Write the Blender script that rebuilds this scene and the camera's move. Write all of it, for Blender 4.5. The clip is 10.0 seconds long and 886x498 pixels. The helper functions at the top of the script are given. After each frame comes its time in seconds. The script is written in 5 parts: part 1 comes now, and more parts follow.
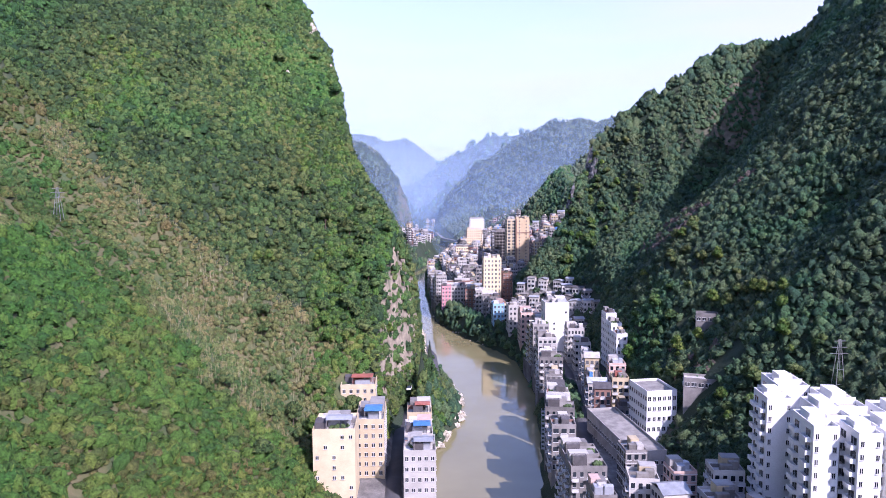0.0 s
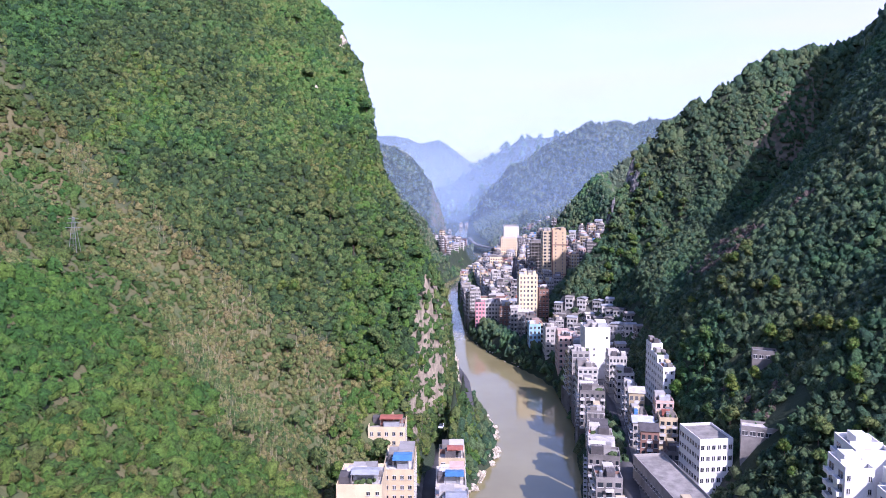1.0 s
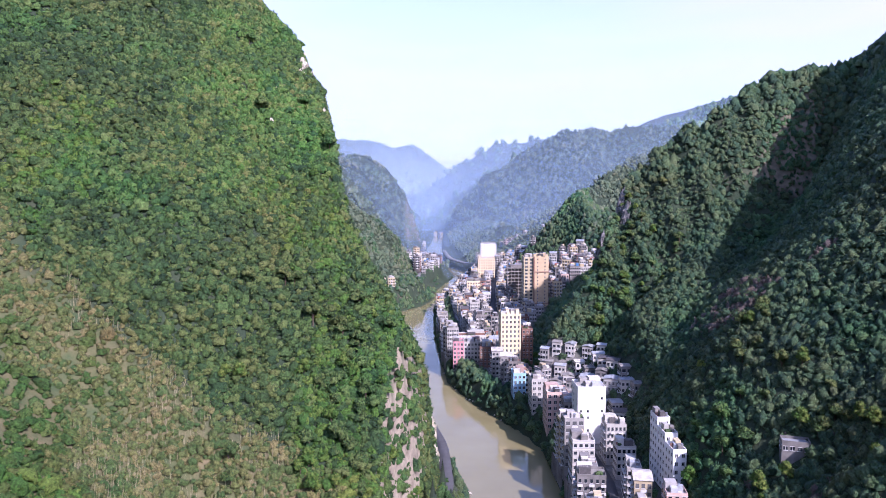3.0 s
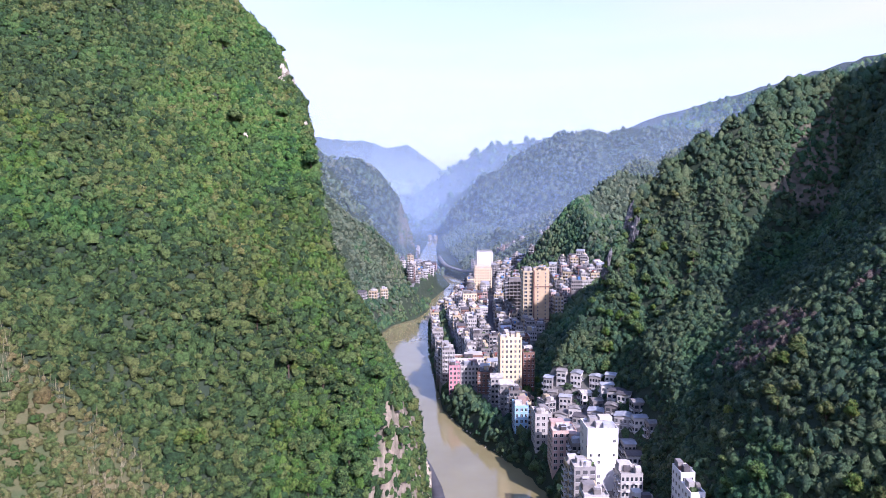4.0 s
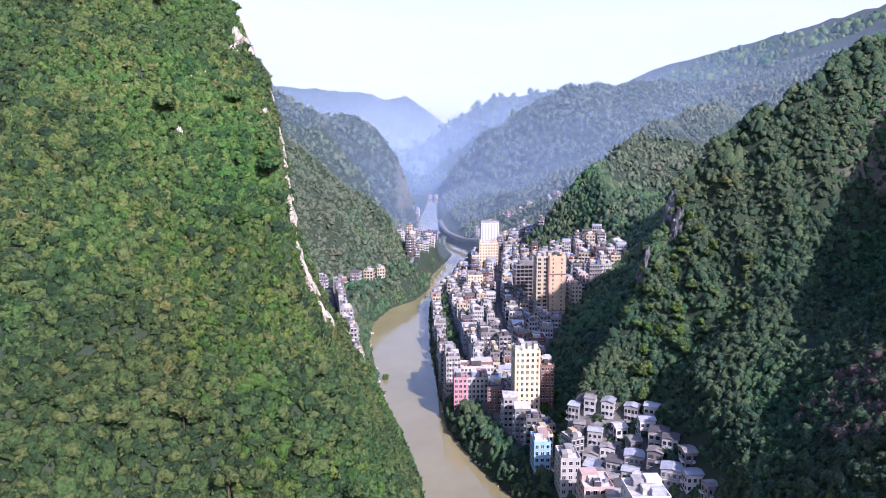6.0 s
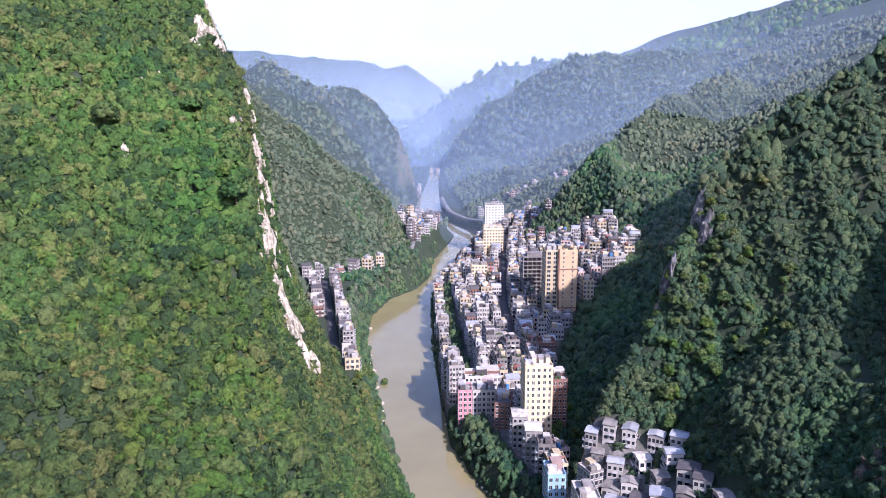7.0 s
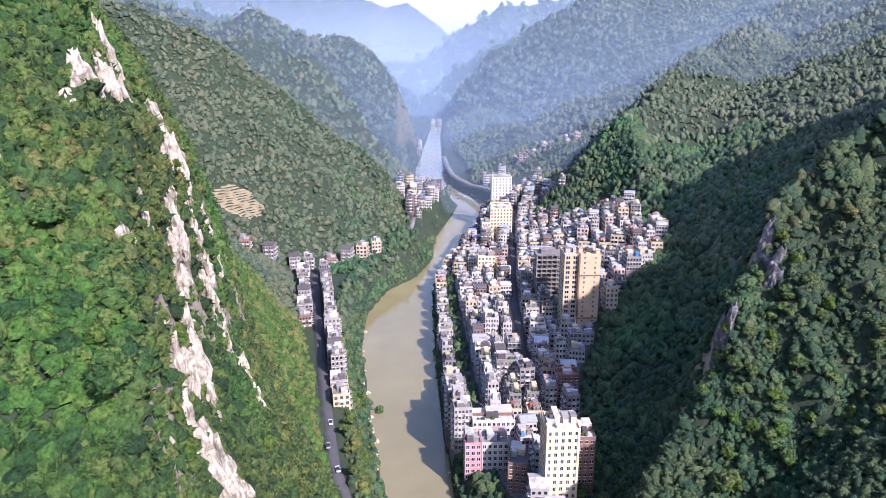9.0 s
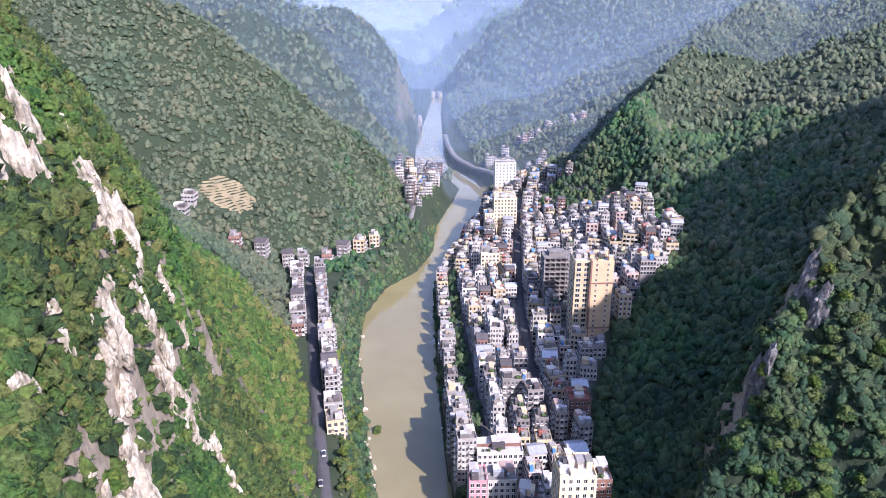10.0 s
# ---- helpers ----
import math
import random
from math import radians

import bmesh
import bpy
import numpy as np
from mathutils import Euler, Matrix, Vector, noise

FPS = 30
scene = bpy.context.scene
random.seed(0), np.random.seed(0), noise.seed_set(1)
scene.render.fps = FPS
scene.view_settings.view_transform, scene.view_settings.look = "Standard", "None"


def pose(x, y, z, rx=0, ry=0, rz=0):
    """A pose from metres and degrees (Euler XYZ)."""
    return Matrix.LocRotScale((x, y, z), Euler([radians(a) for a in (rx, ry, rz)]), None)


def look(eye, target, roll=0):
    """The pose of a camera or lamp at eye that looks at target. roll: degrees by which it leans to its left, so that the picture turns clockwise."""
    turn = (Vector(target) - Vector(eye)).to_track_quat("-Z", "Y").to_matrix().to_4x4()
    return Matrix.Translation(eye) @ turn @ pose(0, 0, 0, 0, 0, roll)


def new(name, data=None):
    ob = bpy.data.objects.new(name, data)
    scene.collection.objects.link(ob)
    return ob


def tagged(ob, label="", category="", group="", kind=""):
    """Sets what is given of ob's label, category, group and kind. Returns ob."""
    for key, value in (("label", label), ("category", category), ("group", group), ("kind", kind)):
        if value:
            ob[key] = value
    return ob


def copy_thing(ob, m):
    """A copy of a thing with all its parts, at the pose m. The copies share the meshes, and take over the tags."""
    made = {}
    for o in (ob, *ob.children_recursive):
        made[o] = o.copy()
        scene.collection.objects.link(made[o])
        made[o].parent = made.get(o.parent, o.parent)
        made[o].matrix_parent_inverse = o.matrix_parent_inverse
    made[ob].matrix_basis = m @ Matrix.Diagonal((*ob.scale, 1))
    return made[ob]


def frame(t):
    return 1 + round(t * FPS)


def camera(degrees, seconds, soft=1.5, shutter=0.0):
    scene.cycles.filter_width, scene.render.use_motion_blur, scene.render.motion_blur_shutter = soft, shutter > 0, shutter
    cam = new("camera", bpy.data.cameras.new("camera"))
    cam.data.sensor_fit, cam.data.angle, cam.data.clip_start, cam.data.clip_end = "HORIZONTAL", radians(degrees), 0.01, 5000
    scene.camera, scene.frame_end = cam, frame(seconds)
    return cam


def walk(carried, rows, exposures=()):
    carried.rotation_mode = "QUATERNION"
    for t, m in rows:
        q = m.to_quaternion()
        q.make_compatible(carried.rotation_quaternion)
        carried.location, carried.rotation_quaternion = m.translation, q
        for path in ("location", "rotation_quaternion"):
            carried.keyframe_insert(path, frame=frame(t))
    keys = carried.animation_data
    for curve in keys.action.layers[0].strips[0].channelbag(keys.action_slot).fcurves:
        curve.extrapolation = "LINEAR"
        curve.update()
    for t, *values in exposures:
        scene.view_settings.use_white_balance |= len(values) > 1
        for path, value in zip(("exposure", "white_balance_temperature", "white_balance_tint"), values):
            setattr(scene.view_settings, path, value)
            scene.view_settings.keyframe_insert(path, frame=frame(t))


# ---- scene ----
cam = camera(64.91, 10.0, 0.9)

# seconds, eye x, y, z, then yaw to the left, pitch and roll in degrees
PATH = [
    (0, 0.03, 0, 101.46, -2.31, -5.241, -0.167),
    (0.5, 0.25, 8.58, 106.21, -0.157, -5.251, -0.173),
    (1, 0.12, 17.28, 110.77, 0.418, -5.23, -0.183),
    (1.5, -0.2, 26.02, 115.29, 0.685, -5.226, -0.191),
    (2, -0.68, 34.99, 119.64, 0.699, -5.2, -0.199),
    (2.5, -0.81, 45.96, 124.28, -0.662, -5.117, -0.21),
    (4, -0.01, 91.41, 138.33, -2.195, -5.239, -0.201),
    (4.5, -0.38, 107.16, 141.09, -2.213, -5.243, -0.197),
    (5, -0.2, 123.97, 145.5, -2.244, -6.233, -0.194),
    (6.5, 0.97, 177.43, 160.15, -2.121, -10.72, -0.303),
    (7, 1.24, 194.95, 165.79, -2.048, -11.922, -0.302),
    (7.5, 1.58, 211.93, 171.58, -1.988, -13.156, -0.284),
    (8, 1.89, 228.57, 177.49, -1.964, -14.385, -0.264),
    (8.5, 2.18, 245.03, 183.38, -1.962, -15.637, -0.246),
    (9, 2.47, 261.39, 189.22, -1.915, -16.911, -0.231),
    (9.5, 2.64, 277.78, 195.1, -1.893, -18.27, -0.213),
    (10, 2.63, 293.98, 201.09, -1.905, -19.612, -0.179),
]


def drone(x, y, z, yaw, pitch, roll):
    eye = Vector((x, y, z))
    a, b = radians(yaw), radians(pitch)
    ahead = Vector((-math.sin(a) * math.cos(b), math.cos(a) * math.cos(b), math.sin(b)))
    return look(eye, eye + ahead, roll)


walk(cam, [(t, drone(*row)) for t, *row in PATH], [(0, 0.84, 5140, 39), (5, 0.86, 5190, 38), (7, 0.90, 5270, 35), (10, 1.06, 5360, 32)])

# ---------------------------------------------------------------- light
SUN = Vector((0.445, -0.64, 0.63)).normalized()
world = bpy.data.worlds.new("sky")
scene.world = world
world.use_nodes = True
wn = world.node_tree
sky = wn.nodes.new("ShaderNodeTexSky")
sky.sky_type, sky.sun_disc = "NISHITA", False
sky.sun_elevation = math.asin(SUN.z)
sky.sun_rotation = math.atan2(SUN.x, SUN.y)
sky.air_density, sky.dust_density, sky.ozone_density = 1.2, 1.2, 1.6
cloud = wn.nodes.new("ShaderNodeTexNoise")
spot = wn.nodes.new("ShaderNodeTexCoord")
wide = wn.nodes.new("ShaderNodeMapping")
wide.inputs["Scale"].default_value = (1.0, 1.6, 7.0)
cloud.inputs["Scale"].default_value, cloud.inputs["Detail"].default_value = 1.7, 6.0
veil = wn.nodes.new("ShaderNodeMapRange")
for slot, value in ((1, 0.38), (2, 0.72), (3, 0.45), (4, 0.95)):
    veil.inputs[slot].default_value = value
pale = wn.nodes.new("ShaderNodeMix")
pale.data_type = "RGBA"
pale.inputs[7].default_value = (4.0, 3.76, 3.78, 1)
wn.links.new(spot.outputs["Generated"], wide.inputs[0])
wn.links.new(wide.outputs[0], cloud.inputs["Vector"])
wn.links.new(cloud.outputs["Fac"], veil.inputs[0])
high = wn.nodes.new("ShaderNodeSeparateXYZ")
fade = wn.nodes.new("ShaderNodeMapRange")
for slot, value in ((1, 0.20), (2, 0.52), (3, 1.0), (4, 0.06)):
    fade.inputs[slot].default_value = value
less = wn.nodes.new("ShaderNodeMath")
less.operation = "MULTIPLY"
wn.links.new(spot.outputs["Generated"], high.inputs[0])
wn.links.new(high.outputs[2], fade.inputs[0])
wn.links.new(veil.outputs[0], less.inputs[0])
wn.links.new(fade.outputs[0], less.inputs[1])
wn.links.new(less.outputs[0], pale.inputs[0])
wn.links.new(sky.outputs[0], pale.inputs[6])
wn.links.new(pale.outputs[2], wn.nodes["Background"].inputs[0])
wn.nodes["Background"].inputs[1].default_value = 0.15
sun = new("sun", bpy.data.lights.new("sun", "SUN"))
sun.data.energy, sun.data.angle, sun.data.color = 5.0, radians(0.6), (1.0, 0.87, 0.68)
sun.matrix_world = look(SUN * 900, (0, 0, 0))


# ---------------------------------------------------------------- materials
def nodes_of(name, rough=0.8, metal=0.0):
    m = bpy.data.materials.new(name)
    m.use_nodes = True
    t = m.node_tree
    b = t.nodes["Principled BSDF"]
    b.inputs["Roughness"].default_value, b.inputs["Metallic"].default_value = rough, metal
    return m, t, b


def add(t, kind, ins=(), **props):
    n = t.nodes.new(kind)
    for k, v in props.items():
        setattr(n, k, v)
    for k, v in dict(ins).items():
        if isinstance(v, bpy.types.NodeSocket):
            t.links.new(v, n.inputs[k])
        else:
            n.inputs[k].default_value = v
    return n


def noise_at(t, scale, detail=4.0, rough=0.6):
    g = add(t, "ShaderNodeNewGeometry")
    return add(t, "ShaderNodeTexNoise", {"Vector": g.outputs["Position"], "Scale": scale, "Detail": detail, "Roughness": rough}).outputs["Fac"]


def ramp(t, fac, *stops):
    r = add(t, "ShaderNodeValToRGB", {"Fac": fac})
    e = r.color_ramp.elements
    while len(e) < len(stops):
        e.new(0.5)
    for k, (p, c) in zip(e, stops):
        k.position, k.color = p, (*c, 1)
    return r.outputs["Color"]


def mixed(t, fac, a, b, mode="MIX"):
    n = add(t, "ShaderNodeMix", data_type="RGBA", blend_type=mode)
    for k, v in ((0, fac), (6, a), (7, b)):
        if isinstance(v, bpy.types.NodeSocket):
            t.links.new(v, n.inputs[k])
        else:
            n.inputs[k].default_value = v if k == 0 else (*v, 1)
    return n.outputs[2]


def bump(t, b, height, strength, dist):
    n = add(t, "ShaderNodeBump", {"Height": height, "Strength": strength, "Distance": dist})
    t.links.new(n.outputs[0], b.inputs["Normal"])


def plain(name, color, rough=0.8, metal=0.0, wear=0.35, scale=0.6, vary=0.0):
    """Painted or plastered surface: broad stains, fine grain; vary: how far single pieces differ."""
    m, t, b = nodes_of(name, rough, metal)
    dark = tuple(c * (1 - wear) for c in color)
    c = ramp(t, noise_at(t, scale, 6), (0.3, dark), (0.62, color))
    g = ramp(t, noise_at(t, scale * 14, 3), (0.2, (0.82,) * 3), (0.8, (1.0,) * 3))
    c = mixed(t, 1.0, c, g, "MULTIPLY")
    if vary:
        o = add(t, "ShaderNodeObjectInfo")
        v = ramp(t, o.outputs["Random"], (0.0, (1 - vary,) * 3), (1.0, (1.0,) * 3))
        c = mixed(t, 1.0, c, v, "MULTIPLY")
    t.links.new(c, b.inputs["Base Color"])
    bump(t, b, noise_at(t, scale * 8, 4), 0.25, 0.1)
    return m


def foliage(name, stops, island=0.34, patches=0.7):
    """Leaf canopy: tone by crown and leaf tuft, by stands of trees, with duller and bluer stands between."""
    m, t, b = nodes_of(name, 0.65)
    g = add(t, "ShaderNodeNewGeometry")
    stand = add(t, "ShaderNodeMath", {0: noise_at(t, 0.02, 5, 0.65), 1: 1 - island}, operation="MULTIPLY")
    both = add(t, "ShaderNodeMath", {0: g.outputs["Random Per Island"], 1: island, 2: stand.outputs[0]}, operation="MULTIPLY_ADD")
    c = ramp(t, both.outputs[0], *stops)
    kind = ramp(t, noise_at(t, 0.019, 5, 0.62), (0.36, (0.80, 1.18, 0.90)), (0.47, (1.0, 1.0, 1.0)), (0.54, (1.0, 0.92, 0.92)), (0.66, (1.06, 0.82, 0.82)))
    c = mixed(t, patches, c, mixed(t, 1.0, c, kind, "MULTIPLY"))
    # shaded gaps and lit lobes of the leaves, painted as dark and light noise
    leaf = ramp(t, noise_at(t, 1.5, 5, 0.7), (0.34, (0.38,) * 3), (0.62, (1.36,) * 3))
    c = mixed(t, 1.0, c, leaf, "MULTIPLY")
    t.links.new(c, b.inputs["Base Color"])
    b.inputs["Specular IOR Level"].default_value = 0.22
    bump(t, b, noise_at(t, 1.4, 5, 0.75), 1.0, 1.1)
    return m


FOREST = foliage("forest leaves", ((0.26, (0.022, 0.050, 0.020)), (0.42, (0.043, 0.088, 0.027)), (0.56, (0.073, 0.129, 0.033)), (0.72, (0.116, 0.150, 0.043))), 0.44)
# bluer copy of FOREST, with the east side's haze and shade in its colour
HAZED_FOREST = foliage("hazed shady forest leaves", ((0.26, (0.024, 0.058, 0.034)), (0.44, (0.044, 0.092, 0.044)), (0.58, (0.074, 0.124, 0.050)), (0.74, (0.098, 0.134, 0.058))), 0.38)
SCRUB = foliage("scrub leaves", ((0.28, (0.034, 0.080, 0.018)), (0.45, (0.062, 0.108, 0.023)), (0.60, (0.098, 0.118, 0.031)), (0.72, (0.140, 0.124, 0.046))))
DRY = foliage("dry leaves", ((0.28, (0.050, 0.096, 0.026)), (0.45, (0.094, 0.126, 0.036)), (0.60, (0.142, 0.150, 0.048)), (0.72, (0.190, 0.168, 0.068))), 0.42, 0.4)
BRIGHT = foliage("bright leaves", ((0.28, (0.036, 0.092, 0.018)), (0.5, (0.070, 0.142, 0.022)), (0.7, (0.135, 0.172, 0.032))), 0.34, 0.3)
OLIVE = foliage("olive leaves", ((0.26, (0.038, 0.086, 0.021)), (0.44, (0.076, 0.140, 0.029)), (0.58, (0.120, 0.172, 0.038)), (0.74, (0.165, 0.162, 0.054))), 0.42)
# grey-green woods of the far hills, paled further to paint in haze
HAZED_HILL = foliage("haze-paled hill woods", ((0.28, (0.062, 0.092, 0.062)), (0.45, (0.088, 0.124, 0.074)), (0.58, (0.122, 0.148, 0.086)), (0.72, (0.146, 0.156, 0.094))), 0.3, 0.25)
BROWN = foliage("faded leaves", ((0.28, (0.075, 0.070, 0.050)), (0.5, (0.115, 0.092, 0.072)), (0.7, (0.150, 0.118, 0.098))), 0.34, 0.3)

# soil, grass and rock on one ground, by steepness and stands
GROUND, t, b = nodes_of("ground", 0.95)
g = add(t, "ShaderNodeNewGeometry")
up = add(t, "ShaderNodeSeparateXYZ", {0: g.outputs["Normal"]})
soil = ramp(t, noise_at(t, 0.05, 6), (0.3, (0.014, 0.026, 0.012)), (0.55, (0.022, 0.038, 0.016)), (0.76, (0.040, 0.046, 0.022)))
rock = ramp(t, noise_at(t, 0.25, 7, 0.7), (0.3, (0.12, 0.10, 0.07)), (0.65, (0.34, 0.29, 0.21)))
steep = add(t, "ShaderNodeMapRange", {0: up.outputs[2], 1: 0.42, 2: 0.22, 3: 0.0, 4: 1.0})
grass = ramp(t, noise_at(t, 0.06, 6, 0.7), (0.34, (0.034, 0.064, 0.020)), (0.5, (0.078, 0.082, 0.030)), (0.66, (0.135, 0.110, 0.052)))
cover = add(t, "ShaderNodeAttribute", attribute_name="grass")
soil = mixed(t, cover.outputs["Fac"], soil, grass)
yard = ramp(t, noise_at(t, 0.22, 6, 0.7), (0.3, (0.07, 0.068, 0.062)), (0.52, (0.15, 0.142, 0.128)), (0.7, (0.25, 0.235, 0.21)))
paved = add(t, "ShaderNodeAttribute", attribute_name="paved")
soil = mixed(t, paved.outputs["Fac"], soil, yard)
t.links.new(mixed(t, steep.outputs[0], soil, rock), b.inputs["Base Color"])
bump(t, b, noise_at(t, 0.9, 6), 0.8, 0.6)

# silty river: brown and softly rippled
WATER, t, b = nodes_of("river water", 0.08)
c = ramp(t, noise_at(t, 0.02, 4), (0.3, (0.172, 0.150, 0.070)), (0.7, (0.218, 0.194, 0.096)))
t.links.new(c, b.inputs["Base Color"])
bump(t, b, noise_at(t, 0.7, 5), 0.06, 0.15)

ROCK, t, b = nodes_of("pale limestone", 0.9)
g = add(t, "ShaderNodeNewGeometry")
long = add(t, "ShaderNodeMapping", {0: g.outputs["Position"], 3: (0.9, 0.9, 0.16)})
streak = add(t, "ShaderNodeTexNoise", {"Vector": long.outputs[0], "Scale": 1.0, "Detail": 6.0, "Roughness": 0.65}).outputs["Fac"]
c = ramp(t, noise_at(t, 0.3, 8, 0.72), (0.30, (0.11, 0.10, 0.07)), (0.44, (0.36, 0.32, 0.24)), (0.62, (0.62, 0.57, 0.46)))
c = mixed(t, 1.0, c, ramp(t, streak, (0.36, (0.35, 0.34, 0.30)), (0.52, (1.0,) * 3)), "MULTIPLY")
t.links.new(c, b.inputs["Base Color"])
bump(t, b, noise_at(t, 1.1, 8, 0.7), 1.0, 0.7)

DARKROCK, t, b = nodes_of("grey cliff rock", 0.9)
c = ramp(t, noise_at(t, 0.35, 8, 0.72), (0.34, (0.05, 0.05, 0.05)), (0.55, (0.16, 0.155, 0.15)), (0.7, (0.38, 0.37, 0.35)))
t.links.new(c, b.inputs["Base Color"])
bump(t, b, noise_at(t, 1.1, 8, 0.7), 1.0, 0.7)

ASPHALT = plain("asphalt", (0.075, 0.075, 0.08), 0.9, 0, 0.3, 0.2)
PAVED = plain("concrete ground", (0.20, 0.19, 0.175), 0.9, 0, 0.4, 0.15)
BARK = plain("bark", (0.12, 0.085, 0.06), 0.9, 0, 0.5, 2.0)


# ---------------------------------------------------------------- terrain
def lattice(seed, x, y, tables={}):
    """Smooth value noise in -1..1 on a unit lattice."""
    if seed not in tables:
        tables[seed] = np.random.RandomState(seed).rand(256, 256) * 2 - 1
    r = tables[seed]
    i, j = np.floor(x).astype(int), np.floor(y).astype(int)
    u, v = x - i, y - j
    u, v = u * u * (3 - 2 * u), v * v * (3 - 2 * v)
    a, c = r[i % 256, j % 256], r[(i + 1) % 256, j % 256]
    d, e = r[i % 256, (j + 1) % 256], r[(i + 1) % 256, (j + 1) % 256]
    return (a * (1 - u) + c * u) * (1 - v) + (d * (1 - u) + e * u) * v


def fbm(x, y, size, octaves=5, seed=3):
    total, amp = 0, 1.0
    for k in range(octaves):
        total = total + amp * lattice(seed + k, x / size, y / size)
        size, amp = size / 2.1, amp * 0.5
    return total


def along(v, *nodes):
    return np.interp(v, [n[0] for n in nodes], [n[1] for n in nodes])


def bank_left(y):
    return along(y, (-400, -6), (220, 5), (255, 7), (292, 20), (320, 22), (380, 14), (430, 5), (480, -6), (545, -18), (605, -27),
                 (673, -35), (722, -36), (773, -23), (806, 0), (850, 13), (923, 18), (1000, 36), (1060, 48), (1130, 15), (1200, -3), (1305, -2), (1632, 20), (2400, 60), (5000, 110))


def bank_right(y):
    return along(y, (-400, 30), (221, 41), (267, 49), (327, 57), (392, 57), (412, 52), (464, 29), (509, 16), (550, 13), (650, 10), (763, 10),
                 (806, 22), (873, 39), (922, 56), (990, 66), (1050, 84), (1110, 70), (1173, 43), (1303, 37), (1632, 43), (2400, 80), (5000, 140))


def road_line(y):
    return along(y, (180, -8), (240, -7), (275, -3), (300, 5), (334, 9), (380, 8), (410, 3), (440, -9), (470, -21), (512, -35), (557, -43.5), (618, -54), (674, -63.5), (748, -76))


def soft_max(a, b, k=6.0):
    h = np.clip(0.5 + 0.5 * (a - b) / k, 0, 1)
    return b * (1 - h) + a * h + k * h * (1 - h) * 0.5


def crest(x, y, profile, at, front, back):
    return along(x, *profile) - np.where(y < at, front * (at - y), back * (y - at))


def height(x, y):
    x, y = np.asarray(x, float), np.asarray(y, float)
    rough = fbm(x, y, 70.0) * 3.5 + fbm(x, y, 18.0, 4, 11) * 1.3
    # west side: lower slope, the great spur with its cliff, the draw behind it and the next hills
    shelf = along(y, (200, 10), (330, 9), (440, 14), (540, 23), (700, 25), (800, 22), (1000, 22), (1200, 8))
    foot = along(y, (150, -22), (250, -22), (300, -6), (420, -8), (457, -20), (485, -28), (530, -40), (578, -52), (620, -64), (680, -76), (750, -92), (790, -84), (860, -40), (950, -34), (1100, -10), (1300, -15))
    rise = along(y, (0, 0.86), (250, 0.86), (330, 1.0), (400, 2.2), (430, 2.9), (490, 2.7), (530, 2.2), (580, 1.9), (640, 1.3), (700, 0.9), (780, 0.62), (900, 0.7), (1500, 0.5))
    into = np.maximum(0, foot - x)
    west = shelf + np.where(y < 330, into * rise, np.minimum(into, 36) * rise + np.maximum(into - 36, 0) * np.minimum(rise, 0.75))
    west = np.minimum(west, 330 + 0.1 * np.abs(x))
    face = 9 + 0.8 * -x + 0.98 * (y - 228 + 0.36 * x)
    top = along(x - 0.15 * (385 - y), (-420, 300), (-250, 285), (-160, 268), (-80, 224), (-57, 192), (-47, 169), (-43, 149), (-41.5, 133), (-39.7, 119), (-37.5, 110), (-32, 98), (-24, 83), (-13, 63), (-4, 44), (2, 27), (8, 5), (13, -20))
    spur = np.minimum(np.minimum(face, top), top - along(y, (392, 0), (405, 2), (440, 10), (465, 32), (500, 92), (600, 252)))
    west = soft_max(west, spur)
    west = np.minimum(west, along(y, (700, 400), (800, 150), (1100, 110), (2000, 90)) + 0.12 * np.maximum(-x - 100, 0))
    west = soft_max(west, crest(x, y, ((-600, 250), (-300, 222), (-240, 211), (-181, 182), (-135, 152), (-95, 123), (-62, 95), (-28, 62), (-13, 38), (2, 8), (30, -200)), 930, 0.62, 0.5), 8)
    west = soft_max(west, crest(x, y, ((-900, 330), (-376, 240), (-284, 215), (-228, 224), (-189, 212), (-142, 189), (-109, 163), (-80, 131), (-64, 98), (-34, 50), (-8, -10), (30, -300)), 1290, 0.6, 0.7), 6)
    west = soft_max(west, crest(x, y, ((-900, 260), (-300, 170), (-180, 186), (-140, 193), (-104, 190), (-68, 160), (-34, 116), (-14, 58), (8, 0), (40, -300)), 1450, 0.8, 0.5), 6)
    # east side: terrace, slope, the cliffed spur, the basin with the town, the hills behind
    shelf = along(y, (150, 11), (500, 12), (600, 13), (900, 14), (1000, 10), (1200, 6))
    foot = along(y, (150, 84), (330, 84), (430, 80), (520, 75), (600, 100), (900, 110), (1100, 70), (1500, 55))
    rise = along(y, (150, 0.8), (200, 0.85), (226, 1.1), (465, 1.1), (500, 0.6), (560, 0.48), (850, 0.45), (1000, 0.5), (1500, 0.5))
    east = shelf + np.maximum(0, x - foot) * rise + np.clip(x - 30, 0, 80) * along(y, (520, 0), (600, 0.2), (950, 0.2), (1050, 0))
    east = np.minimum(east, along(y, (480, 400), (545, 105), (900, 80), (1200, 50), (2000, 40)) + 0.4 * np.maximum(x - 190, 0))
    east = soft_max(east, np.minimum(1.05 * (x - 140) - 14 + 0 * y, 260) + np.where(y > 490, -2.0 * (y - 490), 0))
    east = np.minimum(east, along(y, (-100, 50), (100, 60), (190, 85), (240, 140), (290, 205), (335, 224), (420, 224), (470, 400)) + 0.12 * np.maximum(x - 260, 0))
    face = 47 + 1.12 * (x - 116) + 1.35 * (y - 433 - 0.35 * (x - 94))
    gully = np.clip((x - 190) / 26, 0, 1)
